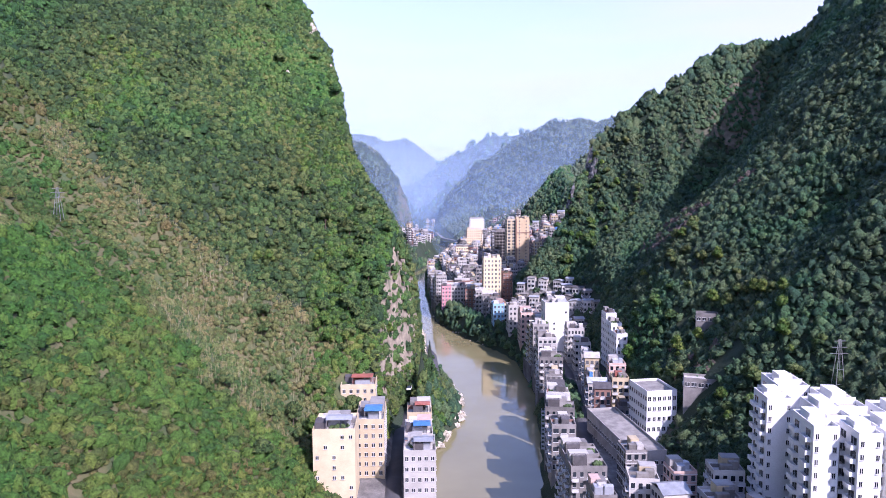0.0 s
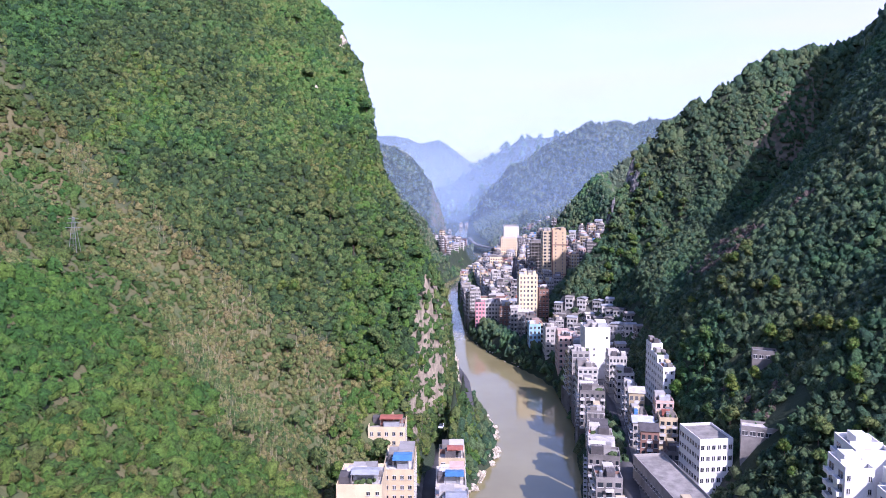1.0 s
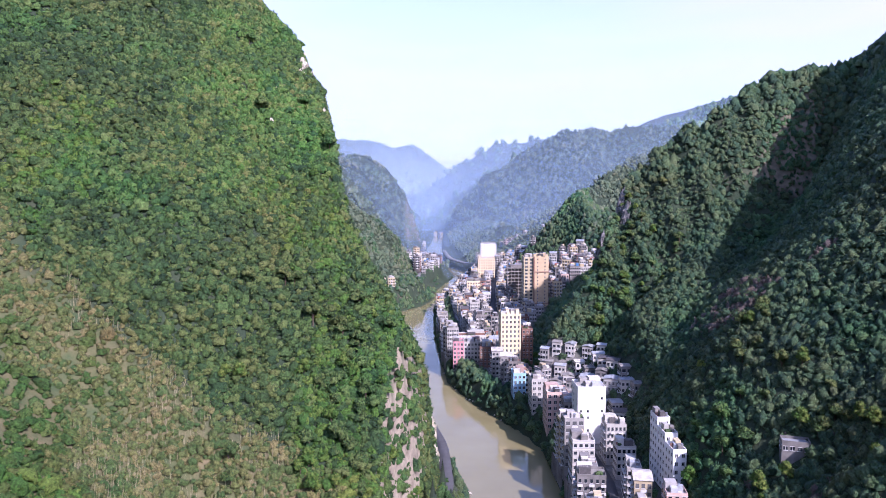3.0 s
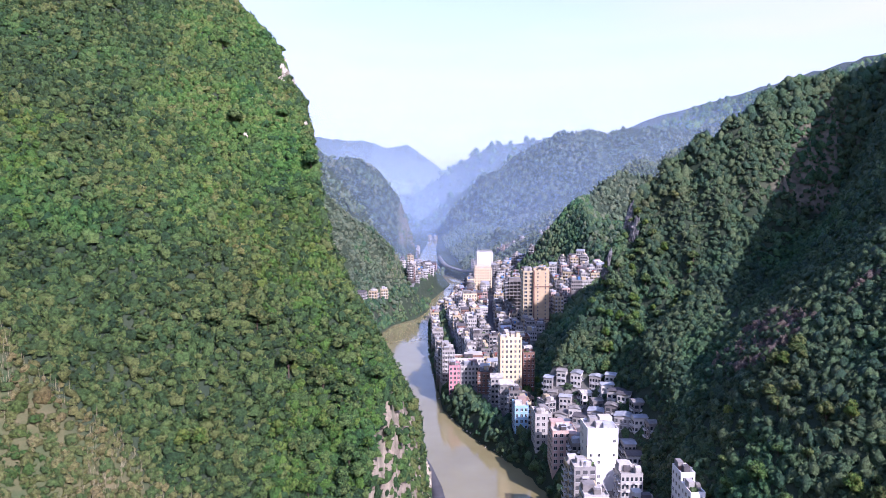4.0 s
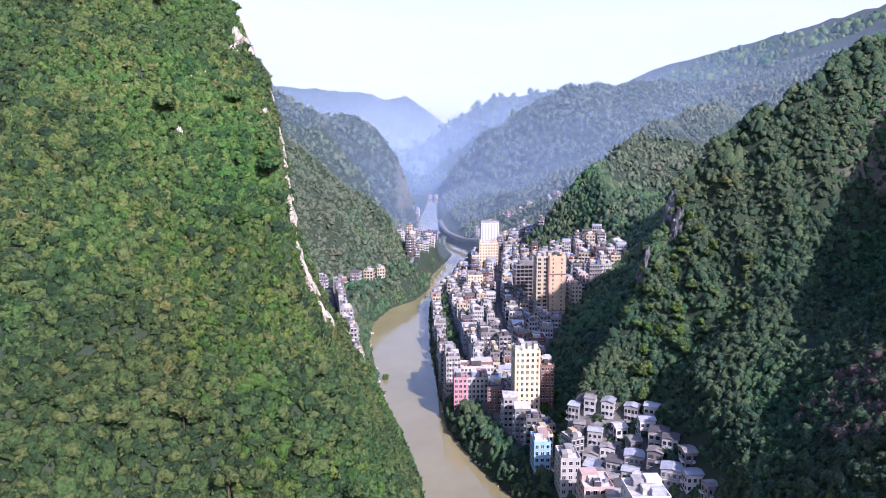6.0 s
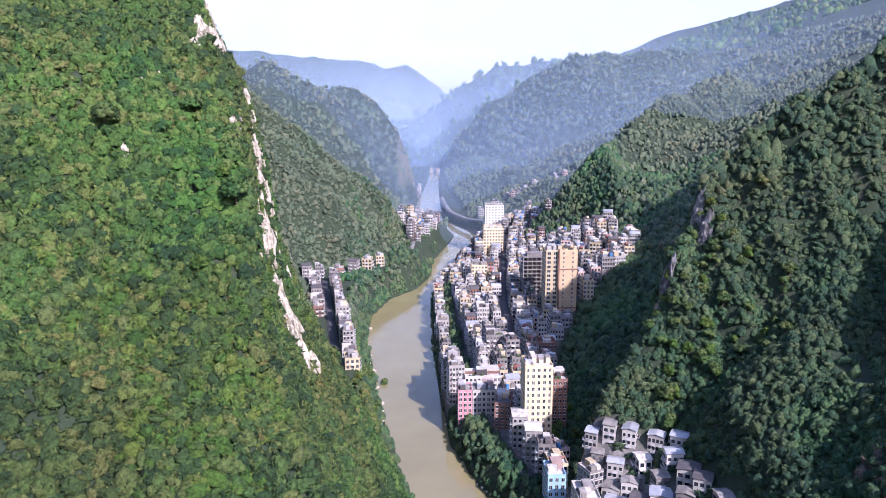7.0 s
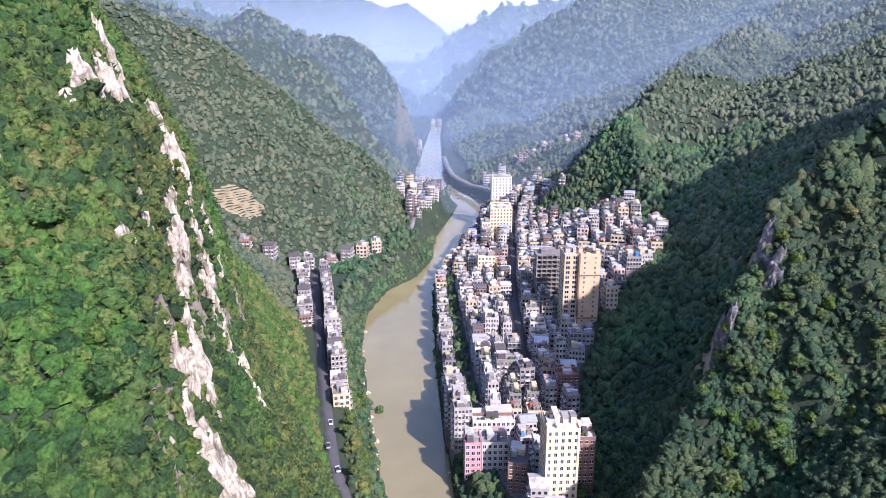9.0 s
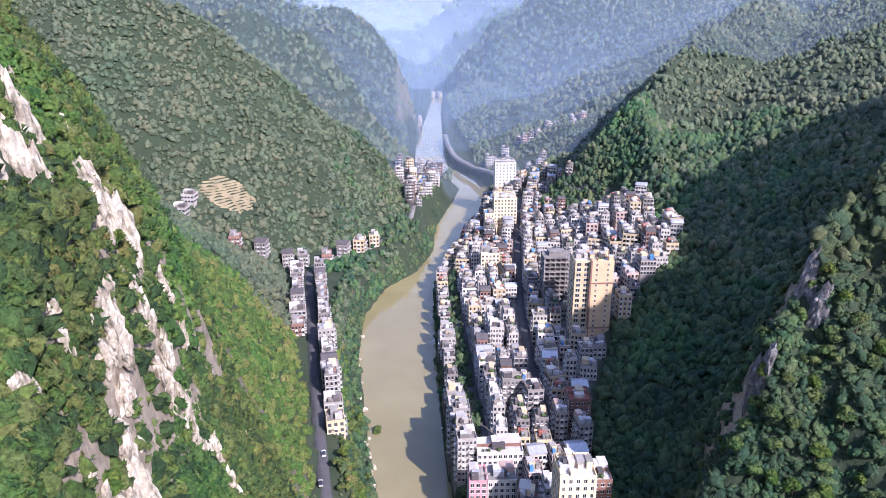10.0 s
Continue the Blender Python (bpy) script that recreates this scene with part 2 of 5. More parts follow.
    face = face - 10 * gully - 4.0 * np.sin(x * 0.33 + 0.012 * y) * np.clip((x - 112) / 10, 0, 1)
    top = along(x, (56, -30), (62, 22), (70, 45), (82, 61), (107, 80), (110, 100), (123, 118), (126, 136), (134, 156), (160, 176), (206, 189), (275, 226), (330, 232), (600, 240))
    spur = np.minimum(np.minimum(face, top), top - along(x, (90, 1.6), (160, 1.9), (300, 1.9)) * (y - along(x, (60, 440), (85, 459), (100, 472), (108, 485), (125, 494), (160, 495)) - 14 * gully))
    east = soft_max(east, spur)
    # the wooded hill behind the town climbs away to the hamlet on its crest
    back = along(x, (100, 880), (185, 880), (233, 948), (317, 1084), (396, 1197), (522, 1356), (730, 1580))
    east = soft_max(east, crest(x, y, ((60, -60), (100, 25), (122, 47), (148, 78), (164, 97), (185, 122), (235, 141), (317, 168), (390, 185), (523, 219), (602, 238), (733, 268), (1000, 330)), back, along(x, (120, 0.7), (200, 0.5), (380, 0.3)), 0.45), 8)
    east = soft_max(east, crest(x, y, ((20, -200), (56, 0), (84, 70), (133, 118), (163, 160), (203, 178), (250, 214), (315, 246), (371, 268), (428, 284), (470, 272), (527, 288), (598, 281), (684, 275), (1200, 350)), 1860, 0.62, 0.4), 8)
    # the near slope bulges over its foot; a rib and a gully on it, the bench with the old quarter
    edge = along(y, (330, 86), (385, 100))
    east = east + along(y, (212, 0), (230, 7), (270, 8), (295, 17), (340, 12), (400, 14), (425, 15), (450, 5), (470, 0)) * np.clip((x - edge) / 11, 0, 1) * np.clip((178 - x) / 60, 0, 1)
    side = np.clip((x - 92) / 30, 0, 1)
    east = east + side * (8 * np.exp(-(((y - 334) / 28) ** 2)) - 7 * np.exp(-(((y - 255) / 20) ** 2)))
    east = east + np.clip((x - 66) / 8, 0, 1) * np.clip((112 - x) / 20, 0, 1) * 9 * np.exp(-(((y - 420) / 34) ** 4))
    # the ravine between that rib and the cliffed spur
    line = 398 + (x - 130) * 0.72
    east = east - along(x, (108, 0), (122, 7), (140, 9), (165, 24), (200, 44), (230, 52), (262, 34), (310, 0)) * np.exp(-(np.where(y < line, (line - y) / 37, (y - line) / along(x, (140, 26), (200, 21))) ** 2))
    mid = 0.5 * (bank_left(y) + bank_right(y))
    h = np.where(x < mid, west, east)
    # the farthest ranges
    for at, profile in ((2250, ((-900, 330), (-300, 200), (-140, 120), (-40, 60), (20, 22), (70, 12), (110, 15), (180, 60), (400, 150), (900, 260))),
                        (2700, ((-900, 280), (-100, 60), (60, 150), (106, 196), (165, 228), (225, 264), (284, 293), (343, 298), (374, 286), (442, 310), (521, 320), (760, 318), (903, 335), (1005, 369), (1065, 350), (1150, 385), (1500, 420))),
                        (3470, ((-1500, 470), (-850, 408), (-600, 384), (-423, 369), (-246, 356), (-130, 328), (-40, 334), (38, 288), (86, 244), (138, 206), (300, 190), (1500, 300)))):
        far = crest(x, y, profile, at, 0.55, 0.35)
        h = np.where(y > 1560, np.maximum(h, far), h)
    wild = np.clip((h - 22) / 25, 0, 1)
    h = h + (rough * np.where(y > 1000, 1.6, 1.0) + np.where(y > 650, 1.0, 0.0) * (fbm(x, y, 46.0, 4, 71) * 6.0 - 2.0)) * wild
    # the river cuts through all of it
    out = np.maximum(bank_left(y) - x, x - bank_right(y))
    cut = np.where(y > 2050, 1e4, np.where(out < 0, -3.0, out * np.where(x < mid, 0.95, 1.7) - 0.4 + np.maximum(out - 9, 0) ** 2))
    h = np.minimum(h, np.maximum(cut, -3.0))
    # the valley road is cut into the foot of the west slope
    bed = along(y, (180, 9), (330, 9), (440, 14), (540, 23), (750, 25.5))
    away = np.maximum(0, np.abs(x - road_line(y)) - 3.2)
    cutting = bed + 2.5 * away + 1.5 * np.maximum(away - 2, 0) ** 2
    return np.where((y > 170) & (y < 756) & (x < road_line(y) + 3.4), np.minimum(h, cutting), h)


def spaced(lo, fine_lo, fine_hi, hi, step, grow=1.09):
    mid = list(np.arange(fine_lo, fine_hi + 0.1, step))
    a, s = [], step
    while fine_lo - sum(a) > lo:
        s *= grow
        a.append(s)
    b, s = [], step
    while fine_hi + sum(b) < hi:
        s = min(s * grow, 45)
        b.append(s)
    return np.array(list(fine_lo - np.cumsum(a))[::-1] + mid + list(fine_hi + np.cumsum(b)))


def mesh_of(name, verts, faces, material, smooth=False):
    me = bpy.data.meshes.new(name)
    verts, faces = np.asarray(verts, np.float32), np.asarray(faces, np.int32)
    n = faces.shape[1]
    me.vertices.add(len(verts))
    me.vertices.foreach_set("co", verts.ravel())
    me.loops.add(faces.size)
    me.loops.foreach_set("vertex_index", faces.ravel())
    me.polygons.add(len(faces))
    me.polygons.foreach_set("loop_start", np.arange(0, faces.size, n, dtype=np.int32))
    if smooth:
        me.polygons.foreach_set("use_smooth", np.ones(len(faces), bool))
    me.update()
    me.validate()
    me.materials.append(material)
    return me


gx = spaced(-1900, -210, 260, 1900, 3.6, 1.07)
gy = spaced(-420, 90, 900, 4300, 3.6, 1.035)
X, Y = np.meshgrid(gx, gy)
Z = height(X, Y)
nx, ny = len(gx), len(gy)
i, j = np.meshgrid(np.arange(nx - 1), np.arange(ny - 1))
k = (j * nx + i).ravel()
ground = new("ground", mesh_of("ground", np.stack([X.ravel(), Y.ravel(), Z.ravel()], 1), np.stack([k, k + 1, k + nx + 1, k + nx], 1), GROUND, True))
meadow = np.clip((236 - 0.36 * X + 12 * fbm(X, Y, 40.0, 3, 21) - Y) / 8, 0, 1) * (X < -14) * np.clip((Z - 14) / 8, 0, 1)
ground.data.attributes.new("grass", "FLOAT", "POINT").data.foreach_set("value", meadow.ravel().astype(np.float32))
beside = np.clip((X - bank_right(Y) - 12) / 3, 0, 1) * np.clip((along(Y, (150, 92), (330, 88), (370, 96), (440, 92), (458, 74), (520, 66), (545, 70), (560, 74), (648, 110), (690, 150), (790, 168), (891, 142), (960, 122), (1010, 90)) - X) / 6, 0, 1) * (Y > 120) * (Y < 1000)
beside = np.maximum(beside, np.clip((X + 34) / 4, 0, 1) * np.clip((8 - X) / 4, 0, 1) * np.clip((Y - 150) / 10, 0, 1) * np.clip((252 - Y) / 6, 0, 1) * (Z < 17))
ground.data.attributes.new("paved", "FLOAT", "POINT").data.foreach_set("value", beside.ravel().astype(np.float32))
tagged(ground, "steep green karst mountainsides and valley floor of earth and rock", "ground", kind="structure")

ys = np.concatenate([np.arange(-400, 1300, 10.0), np.arange(1300, 4300, 60.0)])
verts = [v for y in ys for v in ((float(bank_left(y)) - 3, y, 0), (float(bank_right(y)) + 2.5, y, 0))]
river = new("water", mesh_of("water", verts, [(2 * k, 2 * k + 1, 2 * k + 3, 2 * k + 2) for k in range(len(ys) - 1)], WATER))
tagged(river, "silty brown river winding between the town and the cliffs", "river", kind="structure")


# ---------------------------------------------------------------- forest
def ball(level, seed, jag, flat=0.8, lower=-0.45):
    """An uneven crown: triangles of a displaced sphere without its hidden underside."""
    bm = bmesh.new()
    bmesh.ops.create_icosphere(bm, subdivisions=level, radius=1.0)
    r = random.Random(seed)
    for v in bm.verts:
        v.co *= 1 + r.uniform(-jag, jag)
        v.co.z *= flat
    bm.verts.index_update()
    vs = np.array([v.co[:] for v in bm.verts])
    fs = np.array([[v.index for v in f.verts] for f in bm.faces if f.calc_center_median().z > lower])
    bm.free()
    return vs, fs


def tufted(level, seed, tufts, jag=0.25):
    """A crown with leaf tufts that stand out of it."""
    vs, fs = ball(level, seed, jag)
    r = np.random.RandomState(seed)
    d = r.normal(size=(tufts, 3))
    d[:, 2] = np.abs(d[:, 2]) - 0.3
    d /= np.linalg.norm(d, axis=1)[:, None]
    side = np.cross(d, r.normal(size=(tufts, 3)))
    side /= np.linalg.norm(side, axis=1)[:, None]
    tip = d * (1.12 + 0.34 * r.rand(tufts, 1)) + side * 0.3
    w = 0.13 + 0.17 * r.rand(tufts, 1)
    other = np.cross(d, side)
    pts = np.stack([d * 0.85 - other * w, d * 0.9 + other * w, tip], 1).reshape(-1, 3) * (1, 1, 0.85)
    more = np.arange(tufts * 3).reshape(-1, 3) + len(vs)
    return np.concatenate([vs, pts]), np.concatenate([fs, more])


def crowns(name, places, radii, kinds, material, label, seed):
    """Many crowns joined into one mesh."""
    r = np.random.RandomState(seed)
    pick = r.randint(len(kinds), size=len(places))
    vv, ff, base = [], [], 0
    for n, (vs, fs) in enumerate(kinds):
        sel = np.where(pick == n)[0]
        if not len(sel):
            continue
        a = r.rand(len(sel)) * 2 * np.pi
        s = radii[sel][:, None]
        c, q = np.cos(a)[:, None], np.sin(a)[:, None]
        long, lean = 0.75 + 0.6 * r.rand(len(sel), 1), r.normal(0, 0.3, (len(sel), 2, 1))
        x = (vs[None, :, 0] * c * long - vs[None, :, 1] * q / long + vs[None, :, 2] * lean[:, 0]) * s
        y = (vs[None, :, 0] * q * long + vs[None, :, 1] * c / long + vs[None, :, 2] * lean[:, 1]) * s
        z = vs[None, :, 2] * s * (1.0 + 0.7 * r.rand(len(sel), 1))
        p = np.stack([x, y, z], -1) + places[sel][:, None, :]
        vv.append(p.reshape(-1, 3))
        ff.append((fs[None] + (np.arange(len(sel)) * len(vs))[:, None, None] + base).reshape(-1, 3))
        base += len(sel) * len(vs)
    ob = new(name, mesh_of(name, np.concatenate(vv), np.concatenate(ff), material, True))
    return tagged(ob, label, "trees", kind="stuff")


def slope_of(x, y):
    return np.hypot(height(x + 2, y) - height(x - 2, y), height(x, y + 2) - height(x, y - 2)) / 4


def scatter(n, x0, x1, y0, y1, seed, low=9.0, steep=7.0, level=0.28):
    r = np.random.RandomState(seed)
    x, y = x0 + (x1 - x0) * r.rand(n), y0 + (y1 - y0) * r.rand(n)
    z = height(x, y)
    s = slope_of(x, y)
    keep = (z > low) & (r.rand(n) < np.clip((s - level) * 8, 0, 1)) & (s < steep)
    return np.stack([x, y, z], 1)[keep], s[keep]


NEAR = [tufted(1, k, 14, 0.44) for k in range(10)]
NEAR_LOW = [tufted(1, 60 + k, 11, 0.34) for k in range(6)]
MIDDLE = [tufted(1, 20 + k, 11, 0.42) for k in range(8)]
BEYOND = [tufted(1, 80 + k, 5, 0.34) for k in range(8)]
FAR = [ball(1, 40 + k, 0.3, 0.9) for k in range(6)]
r = np.random.RandomState(5)


# ---------------------------------------------------------------- haze
def haze(name, at, density, tone):
    """A see-through tinted sheet imitating haze right across the far valley, thinning with height and gone above the
    ranges.
    """
    m = bpy.data.materials.new(name)
    m.use_nodes = True
    t = m.node_tree
    t.nodes.remove(t.nodes["Principled BSDF"])
    g = add(t, "ShaderNodeNewGeometry")
    z = add(t, "ShaderNodeSeparateXYZ", {0: g.outputs["Position"]}).outputs[2]
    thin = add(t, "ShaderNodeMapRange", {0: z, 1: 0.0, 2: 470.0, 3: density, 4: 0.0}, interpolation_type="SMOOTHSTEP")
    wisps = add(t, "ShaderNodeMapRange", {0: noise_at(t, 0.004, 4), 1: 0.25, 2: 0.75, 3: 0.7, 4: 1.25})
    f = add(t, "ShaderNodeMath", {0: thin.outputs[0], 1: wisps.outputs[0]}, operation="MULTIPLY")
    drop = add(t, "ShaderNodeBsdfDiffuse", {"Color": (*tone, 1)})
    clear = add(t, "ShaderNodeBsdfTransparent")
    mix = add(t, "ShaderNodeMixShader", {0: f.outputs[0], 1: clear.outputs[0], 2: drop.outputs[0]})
    t.links.new(mix.outputs[0], t.nodes["Material Output"].inputs[0])
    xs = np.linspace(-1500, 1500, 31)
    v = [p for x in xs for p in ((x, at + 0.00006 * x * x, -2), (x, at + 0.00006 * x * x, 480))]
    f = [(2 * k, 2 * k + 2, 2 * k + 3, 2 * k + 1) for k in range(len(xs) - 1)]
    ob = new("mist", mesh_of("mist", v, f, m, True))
    return tagged(ob, "tinted see-through sheet standing in for bluish haze in the valley", "mist", kind="structure")


# tones painted: near sheets dark blue for shaded air, far ones sunlit pale
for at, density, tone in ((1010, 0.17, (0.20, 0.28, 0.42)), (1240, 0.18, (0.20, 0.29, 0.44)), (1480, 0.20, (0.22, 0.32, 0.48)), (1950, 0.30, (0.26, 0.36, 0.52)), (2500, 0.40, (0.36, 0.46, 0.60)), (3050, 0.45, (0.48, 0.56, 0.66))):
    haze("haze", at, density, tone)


# ---------------------------------------------------------------- building kit
PAINT = {
    "white": plain("white wall", (0.64, 0.61, 0.55), 0.85, 0, 0.22, 0.25, 0.4),
    "bright": plain("fresh white wall", (0.80, 0.79, 0.77), 0.8, 0, 0.15, 0.2),
    "cream": plain("cream wall", (0.62, 0.51, 0.32), 0.85, 0, 0.22, 0.25, 0.4),
    "yellow": plain("yellow wall", (0.76, 0.61, 0.38), 0.85, 0, 0.18, 0.25),
    "tan": plain("tan wall", (0.58, 0.44, 0.27), 0.85, 0, 0.18, 0.25),
    "grey": plain("grey wall", (0.43, 0.41, 0.38), 0.88, 0, 0.35, 0.25, 0.4),
    "pink": plain("pink wall", (0.66, 0.30, 0.33), 0.85, 0, 0.25, 0.25),
    "rose": plain("pale pink wall", (0.60, 0.43, 0.36), 0.85, 0, 0.25, 0.25, 0.4),
    "brick": plain("red brown wall", (0.30, 0.17, 0.13), 0.88, 0, 0.35, 0.3, 0.4),
    "blue": plain("light blue wall", (0.30, 0.50, 0.66), 0.8, 0, 0.2, 0.25),
    "raw": plain("bare concrete", (0.30, 0.28, 0.26), 0.92, 0, 0.45, 0.3, 0.4),
}
ROOFING = {
    "slab": plain("weathered roof slab", (0.30, 0.28, 0.25), 0.92, 0, 0.5, 0.35, 0.4),
    "pale": plain("pale roof slab", (0.62, 0.59, 0.54), 0.9, 0, 0.5, 0.5, 0.3),
    "blue": plain("blue sheet roof", (0.10, 0.27, 0.55), 0.45, 0, 0.3, 0.5, 0.3),
    "red": plain("rust red sheet roof", (0.38, 0.13, 0.09), 0.55, 0, 0.35, 0.5, 0.3),
    "tin": plain("grey sheet roof", (0.55, 0.57, 0.60), 0.4, 0.2, 0.3, 0.5, 0.4),
    "dark": plain("dark tile roof", (0.11, 0.10, 0.10), 0.8, 0, 0.4, 0.7, 0.3),
    "green": plain("roof garden leaves", (0.07, 0.12, 0.03), 0.8, 0, 0.6, 1.2, 0.3),
}
GLASS, t, b = nodes_of("window glass", 0.12)
o = add(t, "ShaderNodeObjectInfo")
t.links.new(ramp(t, o.outputs["Random"], (0.0, (0.012, 0.016, 0.022)), (0.7, (0.035, 0.042, 0.050)), (1.0, (0.10, 0.10, 0.10))), b.inputs["Base Color"])
TRIM = plain("window trim", (0.58, 0.57, 0.55), 0.7, 0, 0.25, 1.0)
STEEL = plain("steel tank", (0.60, 0.61, 0.62), 0.3, 0.8, 0.2, 1.0)


def box(bm, x0, x1, y0, y1, z0, z1, slot=0):
    v = [bm.verts.new(p) for p in ((x0, y0, z0), (x1, y0, z0), (x1, y1, z0), (x0, y1, z0), (x0, y0, z1), (x1, y0, z1), (x1, y1, z1), (x0, y1, z1))]
    for q in ((3, 2, 1, 0), (4, 5, 6, 7), (0, 1, 5, 4), (1, 2, 6, 5), (2, 3, 7, 6), (3, 0, 4, 7)):
        bm.faces.new([v[n] for n in q]).material_index = slot


def cyl(bm, x, y, z0, z1, r, n=12, r1=None):
    r1 = r if r1 is None else r1
    a = [bm.verts.new((x + r * math.cos(2 * math.pi * k / n), y + r * math.sin(2 * math.pi * k / n), z0)) for k in range(n)]
    c = [bm.verts.new((x + r1 * math.cos(2 * math.pi * k / n), y + r1 * math.sin(2 * math.pi * k / n), z1)) for k in range(n)]
    for k in range(n):
        bm.faces.new((a[k], a[(k + 1) % n], c[(k + 1) % n], c[k]))
    bm.faces.new(c)
    bm.faces.new(a[::-1])


def finish(name, bm, *materials):
    bmesh.ops.recalc_face_normals(bm, faces=bm.faces)
    me = bpy.data.meshes.new(name)
    bm.to_mesh(me)
    bm.free()
    for m in materials:
        me.materials.append(m)
    return me


def part(name, bm, material, parent, label=""):
    """One bmesh, or a ready mesh, as one part of a thing."""
    if isinstance(bm, bpy.types.Mesh):
        me = bm
    else:
        me = finish(name, bm, *(material if isinstance(material, (tuple, list)) else (material,)))
    ob = new(name, me)
    ob.parent = parent
    if label:
        ob["label"] = label
    return ob


def made(draw, *args):
    bm = bmesh.new()
    draw(bm, *args)
    return bm


def pane_mesh(w, h, cache={}):
    """A window with frame, mullion and sill, in the plane y = 0, facing -y."""
    key = (round(w, 2), round(h, 2))
    if key not in cache:
        bm = bmesh.new()
        box(bm, -w / 2, w / 2, -0.03, 0.3, 0, h, 0)
        box(bm, -w / 2 - 0.12, w / 2 + 0.12, -0.22, 0.1, -0.14, 0, 1)
        box(bm, -0.05, 0.05, -0.07, 0.1, 0, h, 1)
        box(bm, -w / 2 - 0.06, w / 2 + 0.06, -0.12, 0.1, h, h + 0.1, 1)
        cache[key] = finish("window", bm, GLASS, TRIM)
    return cache[key]


def front(bm, x0, x1, y0, y1, z0, z1, slot=0):
    """A box set into a wall behind it: no back."""
    v = [bm.verts.new(p) for p in ((x0, y0, z0), (x1, y0, z0), (x1, y1, z0), (x0, y1, z0), (x0, y0, z1), (x1, y0, z1), (x1, y1, z1), (x0, y1, z1))]
    for q in ((3, 2, 1, 0), (4, 5, 6, 7), (0, 1, 5, 4), (1, 2, 6, 5), (3, 0, 4, 7)):
        bm.faces.new([v[n] for n in q]).material_index = slot


def window_grid(root, w, d, z0, storeys, step, faces, cols, size, skip=0.0, seed=0):
    """Single windows on the named faces of a block that is w wide and d deep, centred on its root."""
    r = random.Random(seed)
    me = pane_mesh(*size)
    for face in faces:
        run = w if face in "SN" else d
        n = cols if face in "SN" else max(2, round(cols * d / w))
        for s in range(storeys):
            for c in range(n):
                if r.random() < skip:
                    continue
                u = (c + 0.5) / n * run - run / 2
                z = z0 + s * step + 0.95
                m = {"S": pose(u, -d / 2, z), "N": pose(u, d / 2, z, 0, 0, 180), "W": pose(-w / 2, u, z, 0, 0, -90), "E": pose(w / 2, u, z, 0, 0, 90)}[face]
                part("window", me, None, root).matrix_local = m


def windows_mesh(w, d, faces, n, wide, tall, balcony, storeys):
    """All the small windows of a block, with balconies or ledges."""
    bm = bmesh.new()
    for face in faces:
        run = w if face in "SN" else d
        m = max(2, round(n * run / w))
        first = len(bm.verts)
        for s in range(storeys):
            z = 3.0 * s
            for k in range(m):
                u = (k + 0.5) / m * run - run / 2
                ww = wide * run / m
                front(bm, u - ww / 2, u + ww / 2, -0.04, 0.3, z + 0.95, z + 0.95 + tall, 0)
                front(bm, u - ww / 2 - 0.1, u + ww / 2 + 0.1, -0.2, 0.1, z + 0.82, z + 0.95, 1)
                if balcony and k % 2 == balcony % 2:
                    front(bm, u - ww / 2 - 0.4, u + ww / 2 + 0.4, -1.1, 0.1, z - 0.12, z, 1)
                    front(bm, u - ww / 2 - 0.4, u + ww / 2 + 0.4, -1.1, -1.0, z, z + 0.9, 1)
            if not balcony:
                front(bm, -run / 2 - 0.02, run / 2 + 0.02, -0.16, 0.05, z + 2.86, z + 3.02, 1)
        bm.verts.ensure_lookup_table()
        turn = {"S": pose(0, -d / 2, 0), "N": pose(0, d / 2, 0, 0, 0, 180), "W": pose(-w / 2, 0, 0, 0, 0, -90), "E": pose(w / 2, 0, 0, 0, 0, 90)}[face]
        for v in bm.verts[first:]:
            v.co = turn @ v.co
    return finish("glazing", bm, GLASS, TRIM)


def block_walls(bm, w, d, h, parapet=0.9):
    box(bm, -w / 2, w / 2, -d / 2, d / 2, -7, h)
    p = 0.22
    box(bm, -w / 2, w / 2, -d / 2, -d / 2 + p, h, h + parapet)
    box(bm, -w / 2, w / 2, d / 2 - p, d / 2, h, h + parapet)
    box(bm, -w / 2, -w / 2 + p, -d / 2 + p, d / 2 - p, h, h + parapet)
    box(bm, w / 2 - p, w / 2, -d / 2 + p, d / 2 - p, h, h + parapet)


def sheet_roof(bm, w, d, z, rise, x=0.0, y=0.0, skirt=0.0):
    """A folded sheet with a ridge, thick at its edges; skirt: how far its sides reach down."""
    n, rows = 6, []
    for k in range(n + 1):
        u = x - w / 2 + w * k / n
        rows.append([(u, y - d / 2, z + 0.05 * (k % 2)), (u, y, z + rise + 0.05 * (k % 2)), (u, y + d / 2, z + 0.05 * (k % 2))])
    top = [[bm.verts.new(p) for p in row] for row in rows]
    low = [[bm.verts.new((p[0], p[1], p[2] - 0.1 - skirt)) for p in row] for row in rows]
    for k in range(n):
        for e in (0, 1):
            bm.faces.new((top[k][e], top[k + 1][e], top[k + 1][e + 1], top[k][e + 1]))
            bm.faces.new((low[k][e + 1], low[k + 1][e + 1], low[k + 1][e], low[k][e]))
        bm.faces.new((top[k][0], low[k][0], low[k + 1][0], top[k + 1][0]))
        bm.faces.new((top[k][2], top[k + 1][2], low[k + 1][2], low[k][2]))
    for k in (0, n):
        for e in (0, 1):
            bm.faces.new((top[k][e], top[k][e + 1], low[k][e + 1], low[k][e]))


